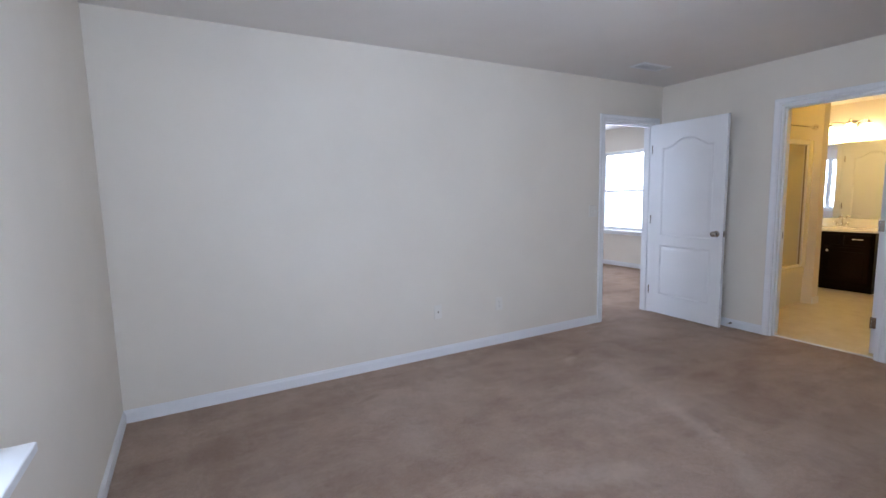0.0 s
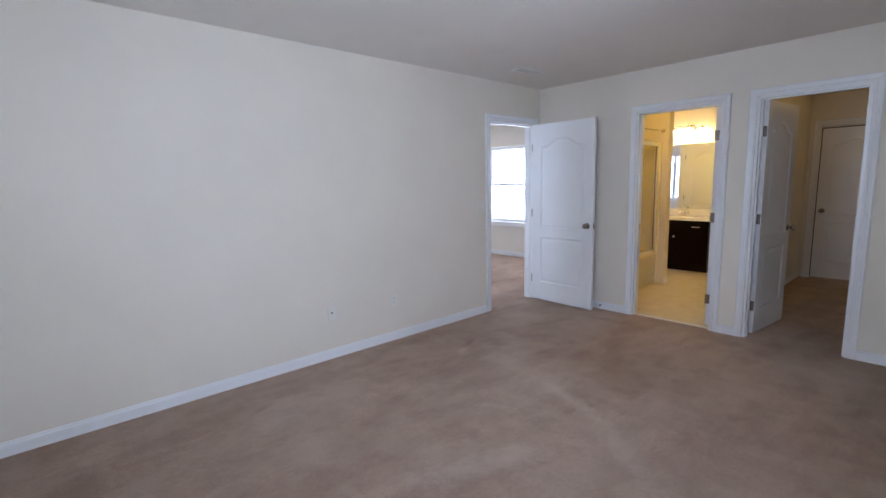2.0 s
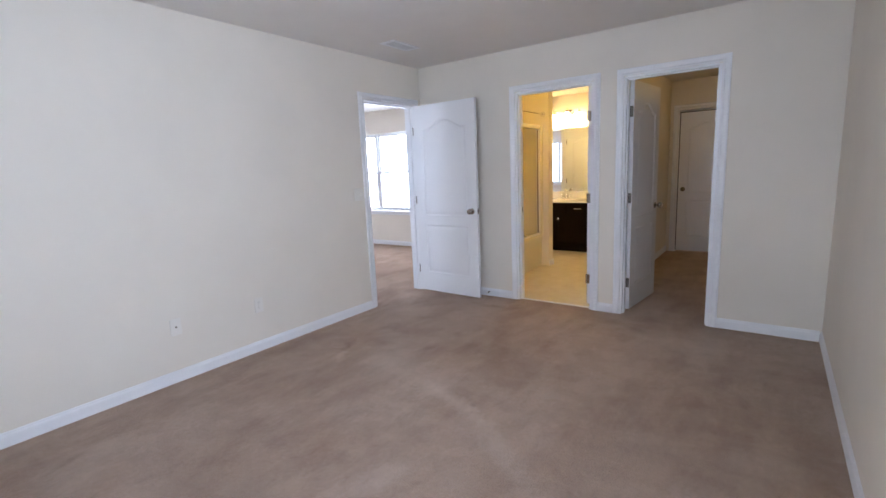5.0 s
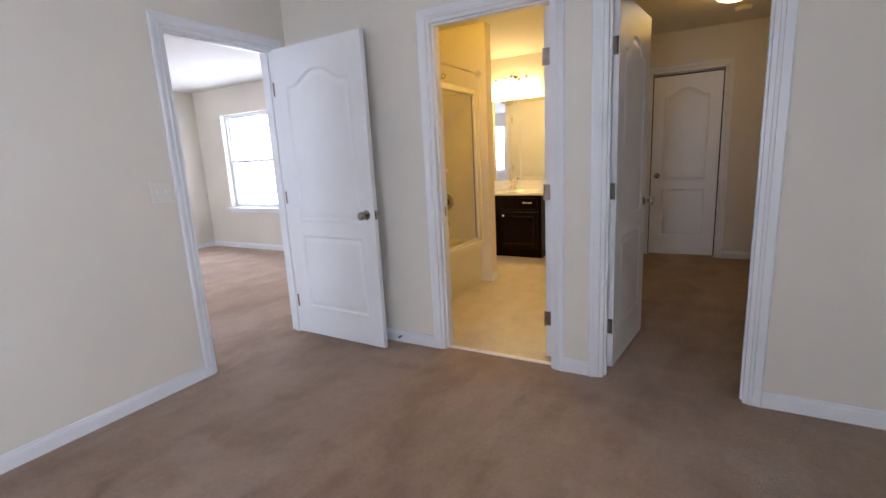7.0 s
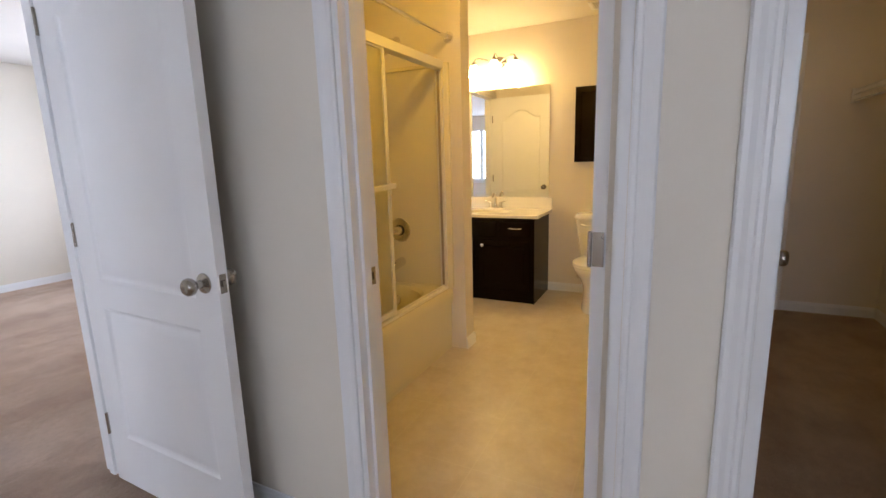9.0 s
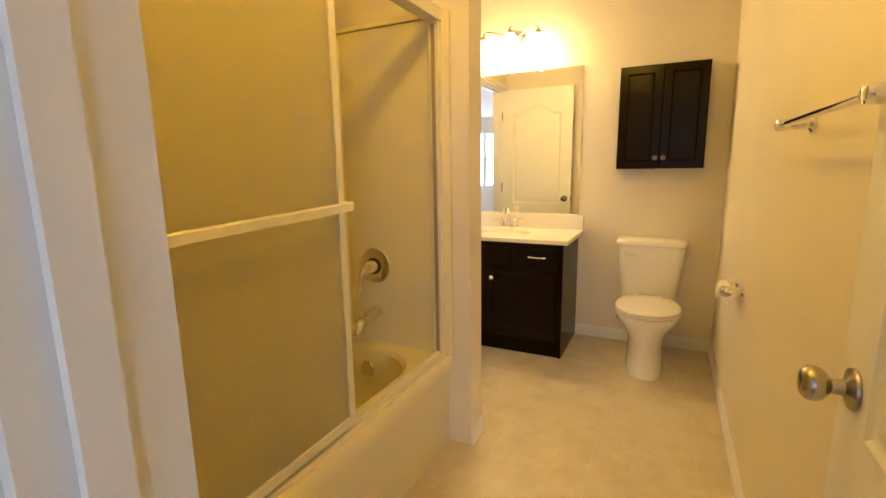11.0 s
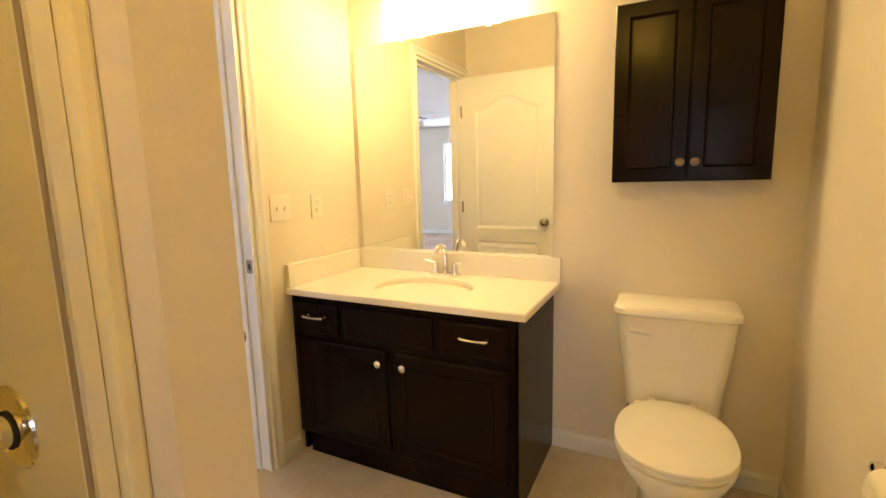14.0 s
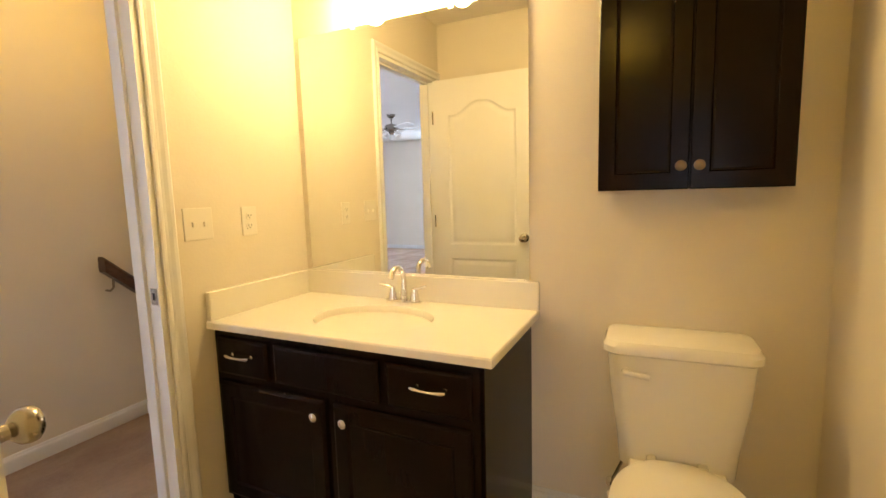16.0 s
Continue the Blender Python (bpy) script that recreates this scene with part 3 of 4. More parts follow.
root = thing("wire_shelf", "white vinyl-coated wire shelf with hanging rod", "shelf", (0, 0, 0))
zs = 1.70
for y in (CLO_S + 0.006, CLO_S + 0.30):
    part("rail", tube([(5.0, y, zs), (CLO_E - 0.006, y, zs)], 0.004, 8), M_WIRE, root)
part("rail", tube([(5.0, CLO_S + 0.305, zs - 0.035), (CLO_E - 0.006, CLO_S + 0.305, zs - 0.035)], 0.004, 8), M_WIRE, root)
part("hanging_rod", tube([(5.0, CLO_S + 0.30, zs - 0.075), (CLO_E - 0.006, CLO_S + 0.30, zs - 0.075)], 0.008, 10), M_WIRE, root)
bm = bmesh.new()
k = 5.02
while k < CLO_E - 0.02:
    box(bm, k - 0.0015, k + 0.0015, CLO_S + 0.004, CLO_S + 0.304, zs + 0.003, zs + 0.006)
    box(bm, k - 0.0015, k + 0.0015, CLO_S + 0.302, CLO_S + 0.306, zs - 0.036, zs + 0.006)
    k += 0.028
tagged(part("wire", bm, M_WIRE, root), kind="stuff")
for x in (5.6, 6.4, 7.2):
    part("brace", tube([(x, CLO_S + 0.30, zs - 0.035), (x, CLO_S + 0.004, zs - 0.30)], 0.005, 8), M_WIRE, root)
part("end_bracket", boxes((CLO_E - 0.016, CLO_E + 0.001, CLO_S + 0.27, CLO_S + 0.32, zs - 0.09, zs + 0.012), bevel=0.003), M_WIRE, root)

root = thing("ceiling_light", "lit frosted dome light on the bathroom ceiling", "ceiling light", (5.62, 2.20, H))
part("base_plate", lathe([(0.15, -0.001), (0.15, 0.018), (0.14, 0.022)], dn, 32), M_TRIM, root, smooth=True)
part("diffuser", lathe([(0.138, 0.020), (0.132, 0.045), (0.110, 0.070), (0.070, 0.088), (0.015, 0.095)], dn, 32), M_DOME, root, "glowing frosted glass dome", smooth=True)
bulb_lamp("bathroom_lamp", (5.62, 2.20, H - 0.14), 24.5, WARM, 0.06)

# ---- bathtub and surround ----
TX0, TX1, TY0, TY1, RIM = 4.945, 6.477, 2.655, 3.475, 0.435
root = thing("bathtub", "glossy off-white fibreglass tub and shower surround", "bathtub")
cx, cy = (TX0 + TX1) / 2, (TY0 + TY1) / 2
rx, ry = (TX1 - TX0) / 2, (TY1 - TY0) / 2


def rect_loop(x0, x1, y0, y1, z, r, seg=10):
    out = []
    for qx, qy, a in ((x1 - r, y1 - r, 0), (x0 + r, y1 - r, 90), (x0 + r, y0 + r, 180), (x1 - r, y0 + r, 270)):
        for i in range(seg):
            t = radians(a + 90 * i / (seg - 1))
            out.append(Vector((qx + r * math.cos(t), qy + r * math.sin(t), z)))
    return out


bm = bmesh.new()
rings(bm, [
    rect_loop(TX0, TX1, TY0 + 0.02, TY1, 0.0, 0.004),
    rect_loop(TX0, TX1, TY0 + 0.012, TY1, 0.30, 0.004),
    rect_loop(TX0, TX1, TY0, TY1, 0.37, 0.006),
    rect_loop(TX0, TX1, TY0, TY1, RIM - 0.012, 0.008),
    rect_loop(TX0 + 0.006, TX1 - 0.006, TY0 + 0.008, TY1 - 0.006, RIM, 0.010),
    rect_loop(TX0 + 0.09, TX1 - 0.075, TY0 + 0.10, TY1 - 0.075, RIM - 0.002, 0.22),
    rect_loop(TX0 + 0.105, TX1 - 0.09, TY0 + 0.115, TY1 - 0.09, RIM - 0.02, 0.22),
    rect_loop(TX0 + 0.14, TX1 - 0.105, TY0 + 0.13, TY1 - 0.105, RIM - 0.16, 0.21),
    rect_loop(TX0 + 0.22, TX1 - 0.14, TY0 + 0.16, TY1 - 0.135, 0.115, 0.18),
    rect_loop(TX0 + 0.30, TX1 - 0.20, TY0 + 0.22, TY1 - 0.195, 0.088, 0.13),
])
part("basin", bm, M_FIBRE, root, smooth=True)
ST = 1.86
bm = boxes((TX0 + 0.012, TX1 - 0.012, TY1 - 0.012, TY1 + 0.002, RIM - 0.01, ST), bevel=0.003)
part("back_panel", bm, M_FIBRE, root)
part("end_panel", boxes((TX1 - 0.014, TX1 - 0.001, TY0 + 0.02, TY1, RIM - 0.01, ST), bevel=0.004), M_FIBRE, root)
part("end_panel", boxes((TX0 + 0.001, TX0 + 0.012, TY0 + 0.02, TY1, RIM - 0.01, ST), bevel=0.004), M_FIBRE, root)
for xs, s in ((TX1 - 0.014, -1), (TX0 + 0.012, 1)):
    # a raised corner tower with two shelves and a rounded toe
    part("corner_rib", tube([(xs + s * 0.004, TY1 - 0.27, RIM), (xs + s * 0.004, TY1 - 0.27, ST - 0.02)], 0.013, 14), M_FIBRE, root, smooth=True)
    part("corner_rib", tube([(xs + s * 0.33, TY1 - 0.014, RIM), (xs + s * 0.33, TY1 - 0.014, ST - 0.02)], 0.013, 14), M_FIBRE, root, smooth=True)
    quarter = lambda r0, r1, z: [Vector((xs, TY1 - 0.012, z))] + [Vector((xs + s * r0 * (1 - t / 12) * (1 + 0.35 * t / 12), TY1 - 0.012 - r1 * (t / 12) * (1 + 0.35 * (1 - t / 12)), z)) for t in range(13)]
    shelf = lambda r0, r1, z: [Vector((xs, TY1 - 0.012, z))] + [Vector((xs + s * r0 * (1 - t / 12) * (1 + 0.12 * t / 12), TY1 - 0.012 - r1 * (t / 12) * (1 + 0.12 * (1 - t / 12)), z)) for t in range(13)]
    for z in (1.325, 1.83):
        bm = rings(bmesh.new(), [shelf(0.20, 0.17, z - 0.085), shelf(0.305, 0.250, z - 0.056), shelf(0.325, 0.265, z - 0.044), shelf(0.325, 0.265, z - 0.006), shelf(0.312, 0.255, z)])
        part("corner_shelf", bm, M_FIBRE, root, smooth=True)
    bm = rings(bmesh.new(), [quarter(0.32, 0.235, RIM - 0.004), quarter(0.31, 0.225, RIM + 0.095), quarter(0.295, 0.212, RIM + 0.125), quarter(0.25, 0.18, RIM + 0.140)])
    part("corner_seat", bm, M_FIBRE, root, smooth=True)
part("top_flange", boxes((TX0 + 0.001, TX1 - 0.001, TY1 - 0.03, TY1 + 0.001, ST, ST + 0.02), (TX1 - 0.028, TX1 - 0.001, TY0 + 0.02, TY1 - 0.03, ST, ST + 0.02), (TX0 + 0.001, TX0 + 0.03, TY0 + 0.02, TY1 - 0.03, ST, ST + 0.02), bevel=0.004), M_FIBRE, root)
part("front_flange", boxes((TX1 - 0.03, TX1 + 0.001, TY0 - 0.012, TY0 + 0.055, RIM - 0.005, ST + 0.02), bevel=0.008), M_FIBRE, root)

EX = TX1 - 0.014
root = thing("shower_valve", "round chrome tub and shower valve with lever", "shower valve", (EX, 3.045, 0.815))
mx = Matrix.Rotation(radians(-90), 4, "Y")
part("escutcheon", lathe([(0.082, -0.001), (0.084, 0.004), (0.080, 0.009), (0.060, 0.013), (0.040, 0.015)], mx, 40), M_CHROME, root, smooth=True)
part("cartridge_sleeve", lathe([(0.032, 0.012), (0.031, 0.035), (0.028, 0.038)], mx, 28), M_CHROME, root, smooth=True)
bm = lathe([(0.030, 0.036), (0.026, 0.055), (0.016, 0.080), (0.010, 0.092)], mx, 28)
tube([(-0.078, 0, 0.002), (-0.096, 0.006, -0.010), (-0.106, 0.012, -0.032), (-0.104, 0.017, -0.060), (-0.100, 0.020, -0.086), (-0.104, 0.021, -0.100)], 0.007, 12, bm, [0.013, 0.0125, 0.0105, 0.009, 0.0085, 0.009])
part("lever", bm, M_CHROME, root, smooth=True)
# shade of the cavity round the sleeve, laid on as a near-black ring
part("sleeve_gap", lathe([(0.038, 0.0145), (0.0385, 0.0185), (0.0325, 0.0188)], mx, 28), M_DARK, root, "dark ring round the valve sleeve", smooth=True)

root = thing("tub_spout", "chrome tub spout below the valve", "spout", (EX, 3.045, 0.590))
part("spout_body", tube([(0.001, 0, 0), (-0.02, 0, -0.001), (-0.10, 0, -0.016), (-0.145, 0, -0.027), (-0.164, 0, -0.045), (-0.166, 0, -0.066)], 0.025, 20, None, [0.033, 0.032, 0.029, 0.027, 0.025, 0.022]), M_CHROME, root, smooth=True)
root = thing("overflow_plate", "round chrome overflow plate inside the tub", "drain", (TX1 - 0.110, 3.045, 0.335))
part("cover", lathe([(0.036, -0.002), (0.038, 0.004), (0.034, 0.010), (0.012, 0.012)], Matrix.Rotation(radians(-84), 4, "Y"), 28), M_CHROME, root, smooth=True)
root = thing("shower_fixture", "chrome shower head on a bent arm", "shower head", (6.478, 3.02, 2.05))
part("arm_flange", lathe([(0.032, -0.001), (0.030, 0.006), (0.012, 0.010)], mx, 24), M_CHROME, root, smooth=True)
part("arm", tube([(0, 0, 0), (-0.05, 0, 0.004), (-0.10, 0, -0.010), (-0.14, 0, -0.045)], 0.009, 12), M_CHROME, root, smooth=True)
part("head", lathe([(0.013, -0.01), (0.016, 0.02), (0.034, 0.050), (0.037, 0.062), (0.030, 0.066)], Matrix.Translation((-0.135, 0, -0.040)) @ Matrix.Rotation(radians(-140), 4, "Y"), 28), M_CHROME, root, smooth=True)
root = thing("curtain_rod", "chrome shower curtain rod between the walls", "curtain rod", (0, 2.645, 2.025))
part("rod", tube([(BATH_W + 0.001, 0, 0), (6.477, 0, 0)], 0.0125, 16), M_CHROME, root, smooth=True)
for x, s in ((BATH_W, 90), (6.478, -90)):
    part("flange", lathe([(0.034, -0.001), (0.032, 0.010), (0.020, 0.022), (0.016, 0.035)], Matrix.Translation((x, 0, 0)) @ Matrix.Rotation(radians(s), 4, "Y"), 24), M_CHROME, root, smooth=True)

root = thing("shower_door", "sliding shower doors of obscure glass in metal frames", "shower door")
FY = TY0 + 0.042
ZB, ZT = RIM, 1.885
part("bottom_track", boxes((TX0 + 0.015, TX1 - 0.032, FY - 0.024, FY + 0.024, ZB - 0.001, ZB + 0.016), (TX0 + 0.015, TX1 - 0.032, FY - 0.003, FY + 0.003, ZB + 0.016, ZB + 0.026), bevel=0.002), M_ALU, root)
part("top_track", boxes((TX0 + 0.015, TX1 - 0.032, FY - 0.03, FY + 0.03, ZT - 0.05, ZT), bevel=0.004), M_ALU, root)
for x in (TX0 + 0.013, TX1 - 0.058):
    part("side_channel", boxes((x, x + 0.027, FY - 0.022, FY + 0.022, ZB + 0.016, ZT - 0.05), bevel=0.002), M_ALU, root)
part("rubber_seal", boxes((TX1 - 0.060, TX1 - 0.057, FY - 0.008, FY + 0.008, ZB + 0.03, ZT - 0.06)), M_SEAL, root, "brown rubber seal")
for x0, y, bar in ((4.99, FY - 0.013, True), (5.03, FY + 0.013, False)):
    x1 = x0 + 0.80 if bar else x0 + 0.775
    z0, z1 = ZB + 0.028, ZT - 0.03
    bm = boxes((x0, x0 + 0.026, y - 0.009, y + 0.009, z0, z1), (x1 - 0.026, x1, y - 0.009, y + 0.009, z0, z1), (x0 + 0.026, x1 - 0.026, y - 0.009, y + 0.009, z0, z0 + 0.03), (x0 + 0.026, x1 - 0.026, y - 0.009, y + 0.009, z1 - 0.03, z1), bevel=0.002)
    fr = part("panel_frame", bm, M_ALU, root, "satin metal panel frame", smooth=False)
    part("pane", boxes((x0 + 0.026, x1 - 0.026, y - 0.002, y + 0.002, z0 + 0.03, z1 - 0.03)), M_OBSCURE, fr, "obscure textured glass pane")
    if bar:
        bm = boxes((x0 + 0.004, x0 + 0.020, y - 0.046, y - 0.006, 1.122, 1.146), (x1 - 0.020, x1 - 0.004, y - 0.046, y - 0.006, 1.150, 1.174), bevel=0.003)
        rings(bm, [[(x, y - 0.050, z - 0.012), (x, y - 0.036, z - 0.012), (x, y - 0.036, z + 0.010), (x, y - 0.041, z + 0.014), (x, y - 0.047, z + 0.013), (x, y - 0.050, z + 0.009)] for x, z in ((x0 + 0.01, 1.134), (x1 - 0.016, 1.160))])
        part("towel_bar", bm, M_ALU, fr, "pale towel bar across the panel")

# ---- vanity ----
VX, VY0, VY1, VT = 7.61, 2.405, BATH_N - 0.004, 0.772
root = thing("vanity_cabinet", "espresso-stained wooden bathroom vanity cabinet", "vanity")
part("face_frame", boxes((VX, VX + 0.018, VY0, VY1, 0.10, VT)), M_ESP, root)
part("back_panel", boxes((BATH_E - 0.012, BATH_E - 0.001, VY0 + 0.013, VY1 - 0.017, 0.0, VT)), M_ESP, root)
part("bottom_panel", boxes((VX + 0.018, BATH_E - 0.012, VY0 + 0.013, VY1 - 0.017, 0.10, 0.116)), M_ESP, root)
part("side_panel", boxes((VX + 0.018, BATH_E - 0.001, VY1 - 0.016, VY1, 0.0, VT)), M_ESP, root)
part("side_panel", boxes((VX, BATH_E - 0.001, VY0 - 0.004, VY0 + 0.012, 0.0, VT), bevel=0.0015), M_ESP, root)
part("toe_kick", boxes((VX + 0.010, VX + 0.022, VY0 + 0.012, VY1 - 0.05, 0.0, 0.10)), M_ESP, root)


def slab_front(y0, y1, z0, z1, inner):
    """A front with a routed edge; inner: width of the frame round its recessed field (0: plain)."""
    bm = bmesh.new()
    x = VX - 0.019
    rect = lambda i, d: [(d, y0 + i, z0 + i), (d, y1 - i, z0 + i), (d, y1 - i, z1 - i), (d, y0 + i, z1 - i)]
    loops = [rect(0, VX - 0.001), rect(0, x + 0.008), rect(0.004, x + 0.003), rect(0.012, x)]
    if inner:
        loops += [rect(inner, x), rect(inner + 0.006, x + 0.005), rect(inner + 0.012, x + 0.006)]
    return rings(bm, loops)


def pull(parent, y, z):
    bm = bmesh.new()
    for s in (-1, 1):
        lathe([(0.009, 0), (0.007, 0.004), (0.005, 0.012), (0.005, 0.022)], Matrix.Translation((VX - 0.018, y + s * 0.046, z)) @ Matrix.Rotation(radians(-90), 4, "Y"), 14, bm)
    tube([(VX - 0.040, y - 0.058, z + 0.002), (VX - 0.041, y - 0.046, z), (VX - 0.044, y - 0.02, z - 0.001), (VX - 0.045, y, z - 0.001), (VX - 0.044, y + 0.02, z - 0.001), (VX - 0.041, y + 0.046, z), (VX - 0.040, y + 0.058, z + 0.002)], 0.005, 10, bm, [0.004, 0.0065, 0.0045, 0.004, 0.0045, 0.0065, 0.004])
    return part("pull_handle", bm, M_CHROME, parent, "chrome bar handle", smooth=True)


def small_knob(parent, x, y, z, material, r=0.016):
    m = Matrix.Translation((x, y, z)) @ Matrix.Rotation(radians(-90), 4, "Y")
    return part("knob", lathe([(0.007, 0), (0.006, 0.010), (r * 0.8, 0.015), (r, 0.020), (r * 0.95, 0.025), (r * 0.5, 0.029), (0.002, 0.030)], m, 20), material, parent, "round metal knob", smooth=True)


d = part("drawer_front", slab_front(2.435, 2.715, 0.600, 0.740, 0), M_ESP, root)
pull(d, 2.562, 0.682)
part("false_front", slab_front(2.745, 3.175, 0.600, 0.740, 0), M_ESP, root)
d = part("drawer_front", slab_front(3.205, 3.455, 0.600, 0.740, 0), M_ESP, root)
pull(d, 3.325, 0.682)
d = part("cabinet_door", slab_front(2.435, 2.928, 0.115, 0.572, 0.055), M_ESP, root)
small_knob(d, VX - 0.018, 2.872, 0.522, M_CHROME)
d = part("cabinet_door", slab_front(2.962, 3.455, 0.115, 0.572, 0.055), M_ESP, root)
small_knob(d, VX - 0.018, 2.990, 0.522, M_CHROME)

root = thing("bathroom_countertop", "cream cultured marble vanity top with moulded oval basin", "countertop")
SX, SY = 7.835, 2.915
bm = bmesh.new()
seg = 48
x0, x1, y0, y1 = 7.580, BATH_E - 0.001, 2.368, BATH_N - 0.001
outer = []
for i in range(seg):
    a = 2 * math.pi * i / seg
    ca, sa = math.cos(a), math.sin(a)
    k = min((x1 - SX) / ca if ca > 1e-6 else ((x0 - SX) / ca if ca < -1e-6 else 9), (y1 - SY) / sa if sa > 1e-6 else ((y0 - SY) / sa if sa < -1e-6 else 9))
    outer.append((SX + k * ca, SY + k * sa))
for qx in (x0, x1):
    for qy in (y0, y1):
        j = min(range(seg), key=lambda i: (outer[i][0] - qx) ** 2 + (outer[i][1] - qy) ** 2)
        outer[j] = (qx, qy)
shrink = lambda e, z: [Vector((min(max(x, x0 + e), x1), min(max(y, y0 + e), y1), z)) for x, y in outer]
loops = [shrink(0.0, VT), shrink(0.0, 0.795), shrink(0.004, 0.800)]
loops += [oval(SX, SY, 0.178 * s, 0.232 * s, z, seg) for s, z in ((1.10, 0.800), (1.015, 0.7995), (1.0, 0.796), (0.985, 0.778), (0.96, 0.715), (0.85, 0.665), (0.52, 0.646), (0.12, 0.640))]
rings(bm, loops)
part("top", bm, M_MARBLE, root, smooth=True)
part("backsplash", boxes((BATH_E - 0.022, BATH_E + 0.001, y0, y1, 0.799, 0.908), bevel=0.004), M_MARBLE, root)
part("side_splash", boxes((x0 + 0.005, BATH_E - 0.0225, y1 - 0.021, y1 + 0.001, 0.799, 0.908), bevel=0.004), M_MARBLE, root)
part("drain", lathe([(0.022, 0.639), (0.024, 0.643), (0.014, 0.646)], Matrix.Translation((SX, SY, 0)), 24), M_CHROME, root, "chrome drain ring", smooth=True)

root = thing("faucet", "chrome two-handle centerset bathroom faucet", "faucet", (8.065, SY, 0.7995))
part("base_plate", rings(bmesh.new(), [oval(0, 0, 0.026, 0.082, 0, 32, 2.6), oval(0, 0, 0.027, 0.083, 0.010, 32, 2.6), oval(0, 0, 0.022, 0.078, 0.017, 32, 2.6)]), M_CHROME, root, smooth=True)
pts = [(0.004, 0, 0.012), (0.004, 0, 0.10)] + [tuple(p) for p in arc((-0.046, 0, 0.105), 0.05, 0, 165, 10, (1, 0, 0), (0, 0, 1))]
part("spout", tube(pts, 0.011, 16, None, [0.016, 0.012] + [0.011] * 8 + [0.012] * 3), M_CHROME, root, smooth=True)
for s in (-1, 1):
    bm = lathe([(0.021, 0.010), (0.018, 0.030), (0.013, 0.055), (0.012, 0.064), (0.006, 0.070)], Matrix.Translation((0, s * 0.052, 0)), 22)
    tube([(0, s * 0.052, 0.062), (-0.004, s * 0.075, 0.070), (-0.008, s * 0.108, 0.078)], 0.006, 10, bm, [0.008, 0.0065, 0.005])
    part("handle", bm, M_CHROME, root, smooth=True)
part("lift_rod", lathe([(0.003, 0.01), (0.003, 0.075), (0.006, 0.078), (0.005, 0.086)], Matrix.Translation((0.022, 0, 0)), 10), M_CHROME, root, smooth=True)

# ---- mirror and light ----
root = thing("wall_mirror", "large frameless mirror above the vanity", "mirror")
part("glass", boxes((BATH_E - 0.007, BATH_E - 0.001, 2.405, 3.447, 0.908, 1.947), bevel=0.001), M_MIRROR, root)
part("bottom_channel", boxes((BATH_E - 0.011, BATH_E - 0.0075, 2.420, 3.443, 0.900, 0.914), bevel=0.001), M_ALU, root, "thin metal channel")
for y in (2.70, 3.15):
    part("clip", boxes((BATH_E - 0.012, BATH_E - 0.0075, y - 0.012, y + 0.012, 1.935, 1.955), bevel=0.001), M_PLASTIC, root, "small clear mirror clip")

LY = 2.905
root = thing("vanity_light", "lit three-arm nickel vanity light with glass shades", "wall lamp", (BATH_E, LY, 2.185))
part("backplate", rings(bmesh.new(), [[(x, p.x, p.y) for p in oval(0, 0, 0.085 * s, 0.052 * s, 0, 32)] for x, s in ((0.001, 1.0), (-0.010, 1.0), (-0.020, 0.8), (-0.028, 0.4))]), M_NICKEL, root, smooth=True)
for k, y in enumerate((-0.205, 0.0, 0.205)):
    top = 0.030 if y else 0.055
    pts = [(-0.022, y * 0.15, 0.0), (-0.055, y * 0.45, top * 0.8), (-0.085, y * 0.78, top + 0.012), (-0.105, y * 0.95, top), (-0.110, y, top - 0.025)]
    part("arm", tube(pts, 0.007, 12), M_NICKEL, root, "curved nickel arm", smooth=True)
    m = Matrix.Translation((-0.110, y, top - 0.02)) @ dn
    part("socket_cup", lathe([(0.010, -0.002), (0.020, 0.006), (0.025, 0.028), (0.024, 0.032)], m, 22), M_NICKEL, root, "nickel socket cup", smooth=True)
    bm = bmesh.new()
    loops = [[m @ Vector((r * math.cos(2 * math.pi * i / 28), r * math.sin(2 * math.pi * i / 28), h)) for i in range(28)] for r, h in ((0.024, 0.028), (0.038, 0.045), (0.050, 0.075), (0.058, 0.115), (0.066, 0.130), (0.063, 0.130), (0.054, 0.113), (0.046, 0.075), (0.034, 0.047), (0.010, 0.036))]
    rings(bm, loops)
    part("shade", bm, M_BULB, root, "glowing frosted bell shade", smooth=True)
    bulb_lamp("vanity_bulb", (BATH_E - 0.12, LY + y, 2.185 + top - 0.19), 9.8, VANITY, 0.045)

# ---- wall cabinet ----
root = thing("wall_cabinet", "espresso two-door wall cabinet above the toilet", "cabinet")
CX, CY0, CY1, CZ0, CZ1 = 7.985, 1.640, 2.148, 1.238, 1.876
part("carcass", boxes((CX + 0.019, BATH_E - 0.0005, CY0 + 0.003, CY1 - 0.003, CZ0 + 0.003, CZ1 - 0.003), bevel=0.0015), M_ESP, root)
for y0c, y1c, ky in ((CY0, 1.892, 1.870), (1.896, CY1, 1.918)):
    bm = bmesh.new()
    rect = lambda i, dd: [(dd, y0c + i, CZ0 + i), (dd, y1c - i, CZ0 + i), (dd, y1c - i, CZ1 - i), (dd, y0c + i, CZ1 - i)]
    rings(bm, [rect(0, CX + 0.018), rect(0, CX + 0.003), rect(0.003, CX), rect(0.048, CX), rect(0.052, CX + 0.005), rect(0.058, CX + 0.007)])
    dr = part("cabinet_door", bm, M_ESP, root)
    small_knob(dr, CX + 0.001, ky, CZ0 + 0.068, M_BRASS, 0.0155)

